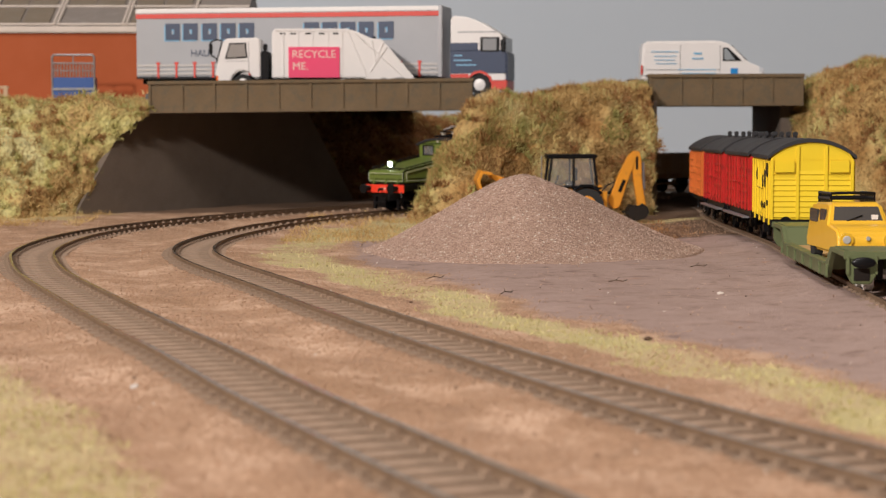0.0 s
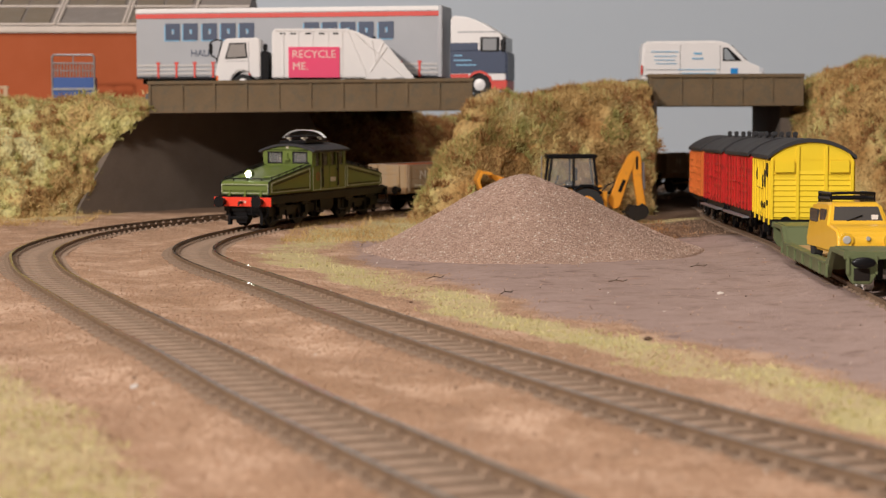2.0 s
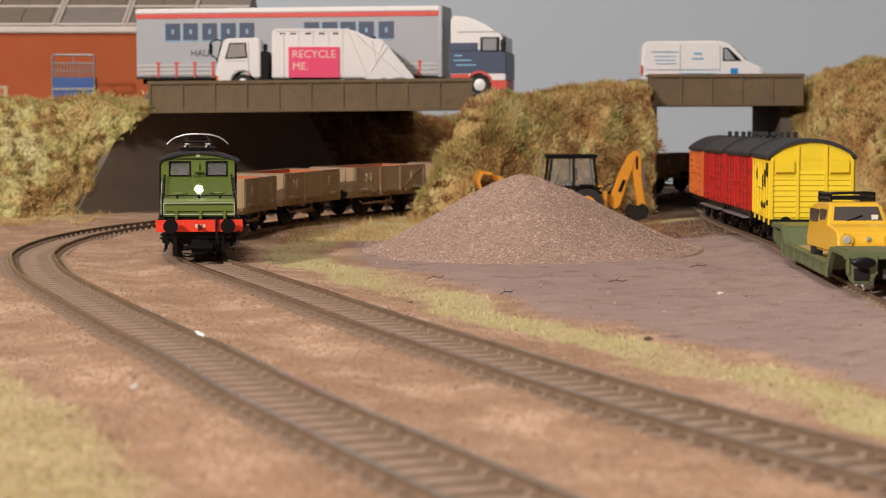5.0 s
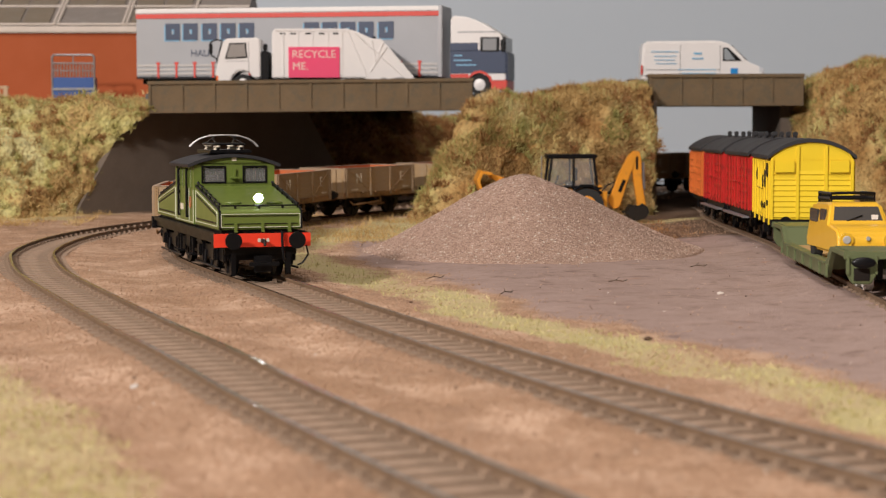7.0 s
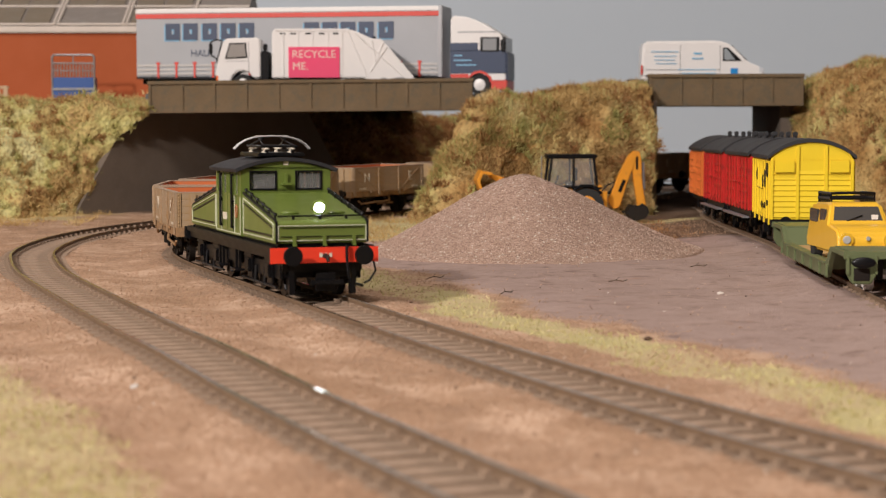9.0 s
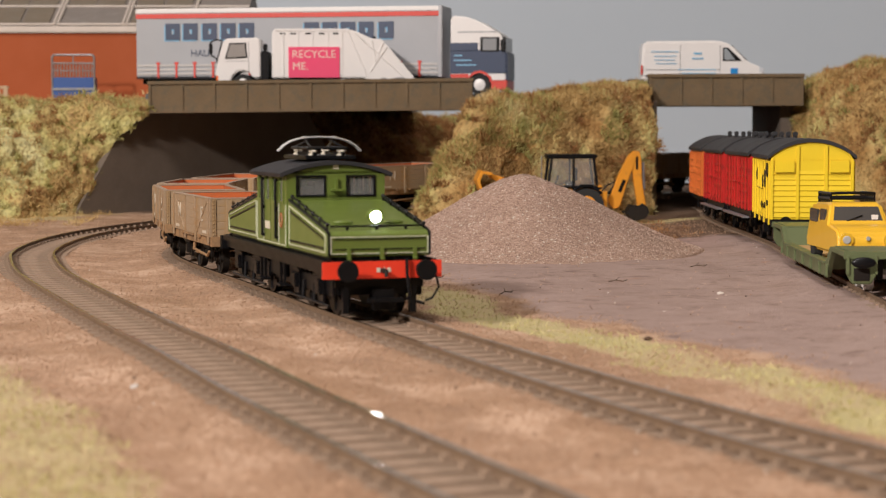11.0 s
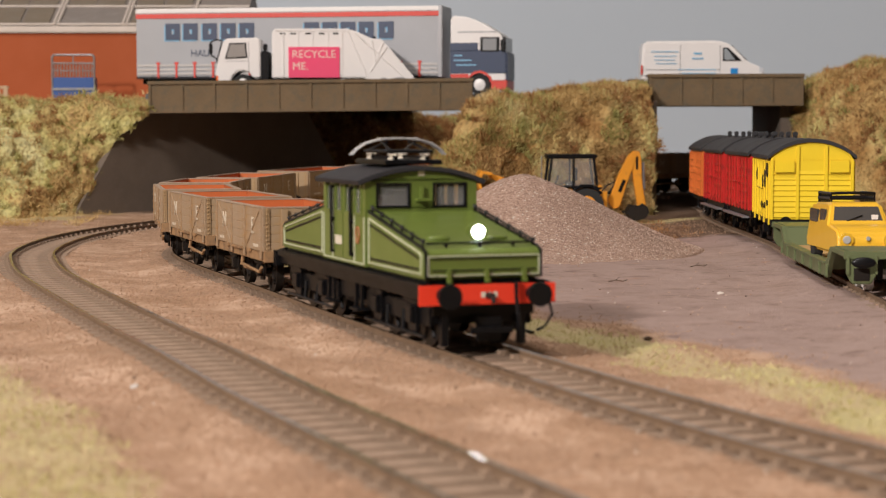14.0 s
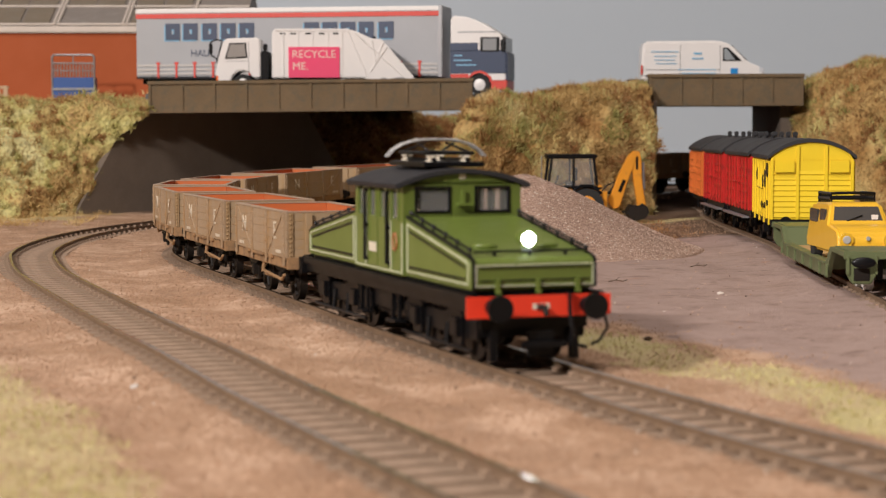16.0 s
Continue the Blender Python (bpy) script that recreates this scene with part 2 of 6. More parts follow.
DARK_PANE = paint("dark_pane", (0.05, 0.05, 0.055), 0.12)
LAMP_GLOW = glow("headlamp_glow", (1.0, 0.97, 0.88), 26)
CABIN = paint("cab_inside", (0.24, 0.2, 0.15), 0.7)


# ---- mesh helpers (millimetres) ----
def box(bm, x0, x1, y0, y1, z0, z1, bevel=0.0):
    vs = [bm.verts.new((x, y, z)) for z in (z0, z1) for x, y in ((x0, y0), (x1, y0), (x1, y1), (x0, y1))]
    fs = [bm.faces.new([vs[i] for i in q]) for q in ((3, 2, 1, 0), (4, 5, 6, 7), (0, 1, 5, 4), (1, 2, 6, 5), (2, 3, 7, 6), (3, 0, 4, 7))]
    if bevel:
        bmesh.ops.bevel(bm, geom=list({e for f in fs for e in f.edges}), offset=bevel, segments=2, affect="EDGES")
    return vs


def prism(bm, outline, axis, a, b, bevel=0.0):
    """An outline of (u, v) pairs swept along an axis from a to b. x: (u, v) = (y, z); y: (x, z); z: (x, y)."""
    def at(u, v, w):
        return {"x": (w, u, v), "y": (u, w, v), "z": (u, v, w)}[axis]
    lo, hi = [bm.verts.new(at(u, v, a)) for u, v in outline], [bm.verts.new(at(u, v, b)) for u, v in outline]
    fs = [bm.faces.new(lo[::-1]), bm.faces.new(hi)]
    n = len(outline)
    fs += [bm.faces.new((lo[i], lo[(i + 1) % n], hi[(i + 1) % n], hi[i])) for i in range(n)]
    bmesh.ops.recalc_face_normals(bm, faces=fs)
    if bevel:
        bmesh.ops.bevel(bm, geom=list({e for f in fs for e in f.edges}), offset=bevel, segments=2, affect="EDGES")
    return fs


def rod(bm, a, b, r, seg=10, r2=None):
    a, b = Vector(a), Vector(b)
    d = b - a
    m = Matrix.Translation((a + b) / 2) @ d.to_track_quat("Z", "Y").to_matrix().to_4x4()
    bmesh.ops.create_cone(bm, cap_ends=True, segments=seg, radius1=r, radius2=r if r2 is None else r2, depth=d.length, matrix=m)


def bent(bm, pts, r, seg=8):
    for p, q in zip(pts[:-1], pts[1:]):
        rod(bm, p, q, r, seg)
    for p in pts[1:-1]:
        bmesh.ops.create_icosphere(bm, subdivisions=1, radius=r * 1.02, matrix=Matrix.Translation(p))


def arc(cx, cz, r, a0, a1, n):
    return [(cx + r * math.cos(radians(a0 + (a1 - a0) * i / n)), cz + r * math.sin(radians(a0 + (a1 - a0) * i / n))) for i in range(n + 1)]


def mesh_of(bm, name, smooth=None):
    bmesh.ops.scale(bm, vec=(MM, MM, MM), verts=bm.verts)
    me = bpy.data.meshes.new(name)
    bm.to_mesh(me)
    bm.free()
    if smooth:
        me.shade_smooth()
        me.set_sharp_from_angle(angle=radians(smooth))
    return me


def part(name, bm, material, parent=None, label="", smooth=35):
    me = mesh_of(bm, name, smooth)
    me.materials.append(material)
    ob = new(name, me)
    ob.parent = parent
    return tagged(ob, label)


def thing(name, label, category, x=0, y=0, z=0, rz=0, group="", kind=""):
    ob = new(name)
    ob.empty_display_size = 0.01
    ob.matrix_world = pose(x * MM, y * MM, z * MM, 0, 0, rz)
    return tagged(ob, label, category, group, kind)


def boxes(*rows, bevel=0.0):
    bm = bmesh.new()
    for r in rows:
        box(bm, *r, bevel=bevel)
    return bm


def swept(outline, axis, a, b, bevel=0.0):
    bm = bmesh.new()
    prism(bm, outline, axis, a, b, bevel)
    return bm


def rods(*rows, seg=10):
    bm = bmesh.new()
    for r in rows:
        rod(bm, *r[:3], seg=seg, r2=r[3] if len(r) > 3 else None)
    return bm


def lettering(name, text, size, material, parent, m, depth=0.15):
    """Raised print: text as a mesh, its size in millimetres, placed by the matrix m (metres) in the parent's space."""
    cu = bpy.data.curves.new(name, "FONT")
    cu.body, cu.size, cu.extrude, cu.align_x, cu.align_y = text, size * MM, depth * MM, "CENTER", "CENTER"
    cu.resolution_u = 3
    tmp = bpy.data.objects.new(name, cu)
    scene.collection.objects.link(tmp)
    me = bpy.data.meshes.new_from_object(tmp.evaluated_get(bpy.context.evaluated_depsgraph_get()))
    bpy.data.objects.remove(tmp)
    me.materials.clear()
    me.materials.append(material)
    ob = new(name, me)
    ob.parent = parent
    ob.matrix_local = m
    return ob


# ---- lines of the tracks, in plan ----
LINE_B = [(1539.2, 1467.2), (1239.2, 1467.2), (939.2, 1467.2), (639.2, 1462.2), (439.2, 1437.2), (309.2, 1380.2), (196.9, 1301.7), (108.2, 1206.1), (24.6, 1111), (-27.6, 1053.3), (-61.1, 1003), (-86, 948), (-97.5, 902), (-103.8, 853), (-105.3, 805), (-102.5, 765), (-95.3, 727), (-81, 677), (-50, 586), (-18, 491), (5, 427), (27, 367), (48, 315), (64, 279.5), (81, 245), (104, 200), (160, 100)]
LINE_A = [(1500, 1560), (900, 1560), (600, 1556), (390, 1530), (235, 1468), (115, 1366), (25, 1250), (-50, 1155), (-97, 1090), (-128, 1035), (-149, 985), (-161, 940), (-168.5, 895), (-171.6, 845),
          (-169.8, 793), (-165, 750), (-157.5, 714), (-143.6, 661), (-128.4, 614), (-106, 551), (-87.7, 501), (-73.6, 463), (-57, 421), (-33, 354.5), (-15, 309), (9.5, 249), (40, 180), (75, 100)]
LINE_C = [(170, 1200), (166, 1130), (158, 1060), (154, 960), (153, 870), (151.5, 805), (147, 742), (142.3, 655), (138.5, 585), (134, 500), (127, 380), (122, 300)]


class Line:
    """A smooth line through plan points, by arc length."""

    def __init__(self, pts, rise, foot=980):
        p = np.array(pts, float)
        p = np.vstack([2 * p[0] - p[1], p, 2 * p[-1] - p[-2]])
        out = []
        for i in range(1, len(p) - 2):
            a, b, c, d = p[i - 1:i + 3]
            n = max(2, int(np.hypot(*(c - b)) / 3))
            for u in np.arange(n) / n:
                out.append(0.5 * ((2 * b) + (c - a) * u + (2 * a - 5 * b + 4 * c - d) * u * u + (3 * b - a - 3 * c + d) * u ** 3))
        out.append(p[-2])
        self.p = np.array(out)
        self.s = np.r_[0, np.cumsum(np.hypot(*np.diff(self.p, axis=0).T))]
        self.rise, self.foot = rise, foot

    def height(self, y):
        return self.rise * min(1.0, max(0.0, (y - self.foot) / 340))

    def at(self, s):
        x, y = np.interp(s, self.s, self.p[:, 0]), np.interp(s, self.s, self.p[:, 1])
        return Vector((x, y, self.height(y)))

    def along(self, s):
        return (self.at(s + 2) - self.at(s - 2)).normalized()


TRACK_A, TRACK_B, TRACK_C = Line(LINE_A, 3.0), Line(LINE_B, 6.0, 905), Line(LINE_C, 0.0)


def riding(line, s, span):
    """The pose (metres) of a vehicle whose middle is at s and whose wheels stand span to either side; x points forward."""
    a, b = line.at(s - span), line.at(s + span)
    d = (b - a).normalized()
    m = Matrix.Translation((a + b) / 2 * MM)
    side = Vector((0, 0, 1)).cross(d).normalized()
    up = d.cross(side)
    r = Matrix((d, side, up)).transposed().to_4x4()
    return m @ r


# ---- when the train is where: seconds, and the way of the buffer beam along its track ----
BEAM_AT = [(0, 1724.9), (0.5, 1758.3), (1, 1793.6), (1.5, 1829.4), (2, 1869.2), (2.5, 1908.3), (3, 1946.8), (3.5, 1987.3), (4, 2025.3), (4.5, 2059.3), (5, 2088.8), (5.5, 2114.8), (6, 2138.3), (6.5, 2160.8), (7, 2182.6), (7.5, 2203.8), (8, 2223.3), (8.5, 2241.3), (9, 2258.3), (9.5, 2274.3), (10, 2289.3), (10.5, 2303.6), (11, 2317.2), (11.5, 2330.6), (12, 2343.8), (12.5, 2356.6), (13, 2369.1), (13.5, 2381.5), (14, 2393), (14.5, 2403.3), (15, 2412.3), (15.5, 2418.4), (16, 2422)]
LOCO_HALF, LOCO_SPAN = 64.1, 36.6
WAGON_PITCH, WAGON_SPAN = 84.0, 17.5
FIRST_WAGON = 181.0  # from the leading beam to the middle of the first wagon


# ---- ground sheet, with the heights and covers of the table top ----
def near(line, x, y):
    return float(np.min(np.hypot(line.p[::2, 0] - x, line.p[::2, 1] - y)))


def smoothstep(a, b, v):
    u = min(1.0, max(0.0, (v - a) / (b - a)))
    return u * u * (3 - 2 * u)


def track_side(x, y):
    """How far a spot lies to the yard's side of the inner track, in plan."""
    i = int(np.argmin(np.hypot(TRACK_B.p[:, 0] - x, TRACK_B.p[:, 1] - y)))
    i = min(max(i, 1), len(TRACK_B.p) - 2)
    d = TRACK_B.p[i + 1] - TRACK_B.p[i - 1]
    n = np.array([-d[1], d[0]]) / np.hypot(*d)
    return float(np.dot(np.array([x, y]) - TRACK_B.p[i], n))


def covers(x, y):
    side = track_side(x, y)
    wob = 14 * noise.noise((x * 0.02, y * 0.02, 3.0)) + 6 * noise.noise((x * 0.07, y * 0.07, 1.0))
    yard = smoothstep(54, 76, side + wob) * (1 - smoothstep(860, 930, y + wob)) if y < 1060 else 0.0
    turf = smoothstep(24, 36, side + wob) * (1 - smoothstep(46, 66, side + wob)) if 150 < y < 1010 else 0.0
    turf *= 0.55 + 0.6 * smoothstep(-0.25, 0.3, noise.noise((x * 0.03, y * 0.018, 9.0)))
    if y > 860:
        turf = max(turf, 0.8 * smoothstep(16, 30, side + wob) * (1 - smoothstep(120, 150, side)) * (1 - smoothstep(1050, 1090, y)))
    left = smoothstep(28, 46, -track_side_a(x, y) + wob) * (1 - smoothstep(405, 440, y + wob))
    verge = smoothstep(1000, 1060, y + wob) * (1 - smoothstep(-215, -185, x + wob)) * 0.7
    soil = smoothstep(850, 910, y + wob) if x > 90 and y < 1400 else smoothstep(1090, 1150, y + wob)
    # the same dark brown along both tracks makes the gaps between sleepers dark
    soil = max(soil, 1.15 * (1 - smoothstep(8, 10.5, min(abs(side), abs(track_side_a(x, y))))))
    soil = max(soil * 0.9, 0.75 * smoothstep(0.2, 0.5, noise.noise((x * 0.016, y * 0.016, 5.0))) * (y > 880 and side > 30))
    return yard, max(turf, left * 0.6, verge), soil


def track_side_a(x, y):
    i = int(np.argmin(np.hypot(TRACK_A.p[:, 0] - x, TRACK_A.p[:, 1] - y)))
    i = min(max(i, 1), len(TRACK_A.p) - 2)
    d = TRACK_A.p[i + 1] - TRACK_A.p[i - 1]
    n = np.array([-d[1], d[0]]) / np.hypot(*d)
    return float(np.dot(np.array([x, y]) - TRACK_A.p[i], n))


def ground_height(x, y):
    da, db = near(TRACK_A, x, y), near(TRACK_B, x, y)
    d, dc = min(da, db), near(TRACK_C, x, y)
    share = smoothstep(0.3, 0.7, da / (da + db + 0.001))
    rise = TRACK_A.height(y) * (1 - share) + TRACK_B.height(y) * share * (1 - smoothstep(40, 110, db))
    z = -2.9 + rise + 0.95 * smoothstep(9.5, 13.5, d) - 1.2 * smoothstep(15, 32, d)
    if dc < 60:
        z = z + (-1.75 - z) * (1 - smoothstep(15, 40, dc))
    amp = 0.35 * smoothstep(9, 12, min(d, dc)) + 0.65 * smoothstep(13, 26, min(d, dc))
    z += amp * (1.2 * noise.noise((x * 0.02, y * 0.02, 0.0)) + 0.55 * noise.noise((x * 0.09, y * 0.09, 4.0)) + 0.3 * noise.noise((x * 0.3, y * 0.3, 8.0)))
    return z


def build_ground():
    xs = np.r_[np.arange(-900, -330, 30), np.arange(-330, 300, 3.5), np.arange(300, 1521, 30)]
    ys = np.r_[np.arange(60, 180, 15), np.arange(180, 560, 3.0), np.arange(560, 1120, 4.0), np.arange(1120, 1641, 20)]
    verts, weights = [], []
    for y in ys:
        for x in xs:
            verts.append((x * MM, y * MM, ground_height(x, y) * MM))
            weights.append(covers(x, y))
    n = len(xs)
    faces = [(j * n + i, j * n + i + 1, (j + 1) * n + i + 1, (j + 1) * n + i) for j in range(len(ys) - 1) for i in range(n - 1)]
    me = bpy.data.meshes.new("ground")
    me.from_pydata(verts, [], faces)
    layer = me.color_attributes.new("cover", "FLOAT_COLOR", "POINT")
    layer.data.foreach_set("color", np.array([(*w, 1.0) for w in weights], dtype=np.float32).ravel())
    me.shade_smooth()
    me.materials.append(GROUND)
    tagged(new("ground", me), "sandy brown scatter over a model railway table, with turf and a grey yard", "ground", kind="structure")


build_ground()
part("table_top", boxes((-900, 1520, 60, 1640, -30, -9)), paint("table_wood", (0.3, 0.19, 0.1), 0.6), label="")
tagged(bpy.data.objects["table_top"], "plain wooden board under the model railway scenery", "table top", kind="structure")

# painted sky board behind the layout
bm = boxes((-900, 1520, 1640, 1650, -30, 420))
tagged(part("backdrop", bm, SKY), "plain grey-blue painted sky board", "backdrop", kind="structure")

# the room that holds the table
ROOM = paint("room_wall_paint", (0.42, 0.36, 0.29), 0.9)
tagged(part("wall_north", boxes((-2000, 2300, 2300, 2400, -800, 1600)), ROOM), "plain cream room wall", "wall", kind="structure")
tagged(part("wall_south", boxes((-2000, 2300, -2300, -2200, -800, 1600)), ROOM), "plain cream room wall", "wall", kind="structure")
tagged(part("wall_west", boxes((-2100, -2000, -2300, 2400, -800, 1600)), ROOM), "plain cream room wall", "wall", kind="structure")
tagged(part("wall_east", boxes((2300, 2400, -2300, 2400, -800, 1600)), ROOM), "plain cream room wall", "wall", kind="structure")
tagged(part("floor", boxes((-2100, 2400, -2300, 2400, -850, -800)), paint("room_floor", (0.25, 0.17, 0.1), 0.6)), "brown room floor", "floor", kind="structure")
tagged(part("ceiling", boxes((-2100, 2400, -2300, 2400, 1600, 1650)), paint("ceiling_white", (0.6, 0.56, 0.5), 0.9)), "white room ceiling", "ceiling", kind="structure")


# ---- tracks ----
def rail_mesh(line, off, s0, s1):
    prof = [(-0.48, 0.0), (0.48, 0.0), (0.48, -0.5), (0.2, -0.65), (0.2, -1.3), (0.85, -1.55), (0.85, -1.8), (-0.85, -1.8), (-0.85, -1.55), (-0.2, -1.3), (-0.2, -0.65), (-0.48, -0.5)]
    bm, prev = bmesh.new(), None
    for s in np.arange(s0, s1, 4.0):
        c, d = line.at(s), line.along(s)
        n = Vector((-d.y, d.x, 0)).normalized()
        ring = [bm.verts.new(c + n * (off + u) + Vector((0, 0, v))) for u, v in prof]
        if prev:
            for i in range(len(prof)):
                j = (i + 1) % len(prof)
                face = bm.faces.new((prev[i], prev[j], ring[j], ring[i]))
                face.material_index = 1 if i == 0 else 0
        prev = ring
    bmesh.ops.recalc_face_normals(bm, faces=bm.faces)
    return bm


def sleeper_mesh():
    bm = boxes((-2.75, 2.75, -13.2, 13.2, -4.6, -1.8), bevel=0.3)
    for y in (-8.25, 8.25):
        for k in (-1.6, 1.6):
            box(bm, -1.0, 1.0, y + k - 0.7, y + k + 0.7, -1.8, -1.0)
    me = mesh_of(bm, "sleeper")
    me.materials.append(SLEEPER)
    return me


SLEEPER_MESH = sleeper_mesh()


def railway(line, s0, s1, label, step=8.0, first=None):
    t = thing("railway_track", label, "railway track", kind="structure")
    for off in (-8.25, 8.25):
        part("rail", rail_mesh(line, off, s0, s1), RAIL, t).data.materials.append(RAIL_HEAD)
    count = 0
    for s in np.arange(first or s0, s1, step):
        if count >= 300:
            break
        count += 1
        ob = new("sleeper", SLEEPER_MESH)
        c, d = line.at(s), line.along(s)
        ob.parent = t
        ob.matrix_local = pose(c.x * MM, c.y * MM, (c.z - 0.1 * random.random()) * MM, 0, 0, math.degrees(math.atan2(d.y, d.x)) + random.uniform(-1, 1))
    return t


railway(TRACK_A, 5, TRACK_A.s[-1] - 5, "weathered brown track that curves round the outside", first=1000)
railway(TRACK_B, 5, TRACK_B.s[-1] - 5, "weathered brown track that curves under the road bridge", first=1000)
railway(TRACK_C, 5, TRACK_C.s[-1] - 5, "straight siding sunk into the grey yard")


# ---- banks: rounded earthworks covered in scatter ----
def loft(sections, nu, nv, rough, seed):
    """A skin through cross sections (each a list of points), subdivided evenly and roughened."""
    s = np.array(sections, float)

    def resample(a, n):
        a = np.concatenate([[2 * a[0] - a[1]], a, [2 * a[-1] - a[-2]]])
        out = []
        for t in np.linspace(0, len(a) - 3 - 1e-6, n):
            i, u = int(t) + 1, t - int(t)
            p, q, r, w = a[i - 1], a[i], a[i + 1], a[i + 2]
            cr = 0.5 * (2 * q + (r - p) * u + (2 * p - 5 * q + 4 * r - w) * u * u + (3 * q - p - 3 * r + w) * u ** 3)
            out.append(0.5 * cr + 0.5 * (q + (r - q) * u))
        return np.array(out)

    grid = resample(np.array([resample(row, nu) for row in s]), nv)
    bm = bmesh.new()
    vs = []
    for j in range(nv):
        for i in range(nu):
            p = Vector(grid[j, i])
            k = noise.noise_vector(p * 0.035 + Vector((seed, 0, 0))) * rough + noise.noise_vector(p * 0.12 + Vector((seed, 5, 0))) * rough * 0.5 + noise.noise_vector(p * 0.4) * rough * 0.2
            vs.append(bm.verts.new(p + k * (0.4 if j in (0, nv - 1) else 1.0)))
    for j in range(nv - 1):
        for i in range(nu - 1):
            bm.faces.new((vs[j * nu + i], vs[j * nu + i + 1], vs[(j + 1) * nu + i + 1], vs[(j + 1) * nu + i]))
    bmesh.ops.recalc_face_normals(bm, faces=bm.faces)
    return bm


def fibres(name, spots, material, length, width, lean, parent=None, label="", category=""):
    """Many thin tapered fibres, each a three-sided spike; spots hold a place and a normal in millimetres."""
    rng = np.random.default_rng(len(spots))
    n = len(spots)
    p, nor = np.array([s[0] for s in spots], float), np.array([s[1] for s in spots], float)
    d = nor * 0.6 + np.array([0, 0, 0.7]) + rng.normal(0, lean, (n, 3))
    d /= np.linalg.norm(d, axis=1)[:, None]
    ln = length * rng.uniform(0.4, 1.25, n)[:, None]
    a = np.cross(d, rng.normal(0, 1, (n, 3)))
    a /= np.linalg.norm(a, axis=1)[:, None] + 1e-9
    b = np.cross(d, a)
    mid = p + d * ln * 0.55
    tip = p + d * ln + a * ln * rng.normal(0, 0.25, (n, 1))
    w = width * rng.uniform(0.6, 1.3, n)[:, None]
    v = np.stack([p + a * w, p - a * w * 0.5 + b * w * 0.85, p - a * w * 0.5 - b * w * 0.85, mid + a * w * 0.7, mid - a * w * 0.6, tip], 1).reshape(-1, 3) * MM
    k = np.arange(n)[:, None, None] * 6
    tri = np.array([[0, 1, 4], [0, 4, 3], [1, 2, 4], [2, 0, 3], [2, 3, 4], [3, 4, 5]])[None]
    me = bpy.data.meshes.new(name)
    me.from_pydata(v.tolist(), [], (k + tri).reshape(-1, 3).tolist())
    me.materials.append(material)
    ob = new(name, me)
    ob.parent = parent
    return tagged(ob, label, category, kind="stuff")


def spots_on(me, count, seed, keep=None):
    """Even random spots on a mesh (in its own millimetres) with their normals."""
    rng = np.random.default_rng(seed)
    me.calc_loop_triangles()
    tri = np.array([t.vertices[:] for t in me.loop_triangles])
    co = np.array([v.co[:] for v in me.vertices]) / MM
    a, b, c = co[tri[:, 0]], co[tri[:, 1]], co[tri[:, 2]]
    nor = np.cross(b - a, c - a)
    area = np.linalg.norm(nor, axis=1)
    pick = rng.choice(len(tri), count, p=area / area.sum())
    u, v = rng.random((2, count, 1))
    flip = (u + v) > 1
    u, v = np.where(flip, 1 - u, u), np.where(flip, 1 - v, v)
    p = a[pick] + (b[pick] - a[pick]) * u + (c[pick] - a[pick]) * v
    nn = nor[pick] / area[pick][:, None]
    out = [(p[i], nn[i] if nn[i][2] > -0.2 else -nn[i]) for i in range(count)]
    return [s for s in out if keep is None or keep(s[0])]


def patchy(seed, scale, lo):
    return lambda p: noise.noise((p[0] * scale, p[1] * scale, p[2] * scale + seed)) > lo


def embankment(name, label, sections, nu, nv, rough, seed, dens, green, view, russet=False):
    bm = loft(sections, nu, nv, rough, seed)
    t = thing(name, label, "embankment")
    body = part("earth", bm, BANK_RUST_SHADED if russet else BANK_GREEN if green else BANK, t, smooth=180)
    inside = lambda p: view[0] < p[0] < view[1] and p[1] < view[2]
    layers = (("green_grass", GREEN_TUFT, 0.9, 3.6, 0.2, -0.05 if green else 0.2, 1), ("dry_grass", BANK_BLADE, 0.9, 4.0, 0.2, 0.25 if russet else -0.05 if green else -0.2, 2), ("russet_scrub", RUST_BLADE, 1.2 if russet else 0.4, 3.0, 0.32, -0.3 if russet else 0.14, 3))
    for nm, mat, k, length, w, lo, sd in layers:
        f = patchy(seed + sd * 7, 0.03, lo)
        sp = spots_on(body.data, int(dens * k), seed * 10 + sd, lambda p: inside(p) and f(p))
        fibres(nm, sp, mat, length, w, 0.55, t)
    # tufts: fibres bunched round chosen spots, so that the outline is uneven
    rng = np.random.default_rng(seed)
    for nm, mat, sd, many in (("green_tuft", GREEN_TUFT, 5, 150 if green else 70), ("straw_tuft", BANK_BLADE, 6, 170), ("russet_clump", RUST_BLADE, 7, 110)):
        centres = spots_on(body.data, many * 4, seed * 10 + sd, inside)
        sp = []
        for c, n in centres[:many]:
            r = rng.uniform(1.2, 3.2)
            for _ in range(int(28 * r)):
                o = rng.normal(0, r * 0.55, 3)
                sp.append((c + o - n * 0.6, n + o / r * 0.8))
        if sp:
            fibres(nm, sp, mat, 3.6, 0.3, 0.5, t)
    return t


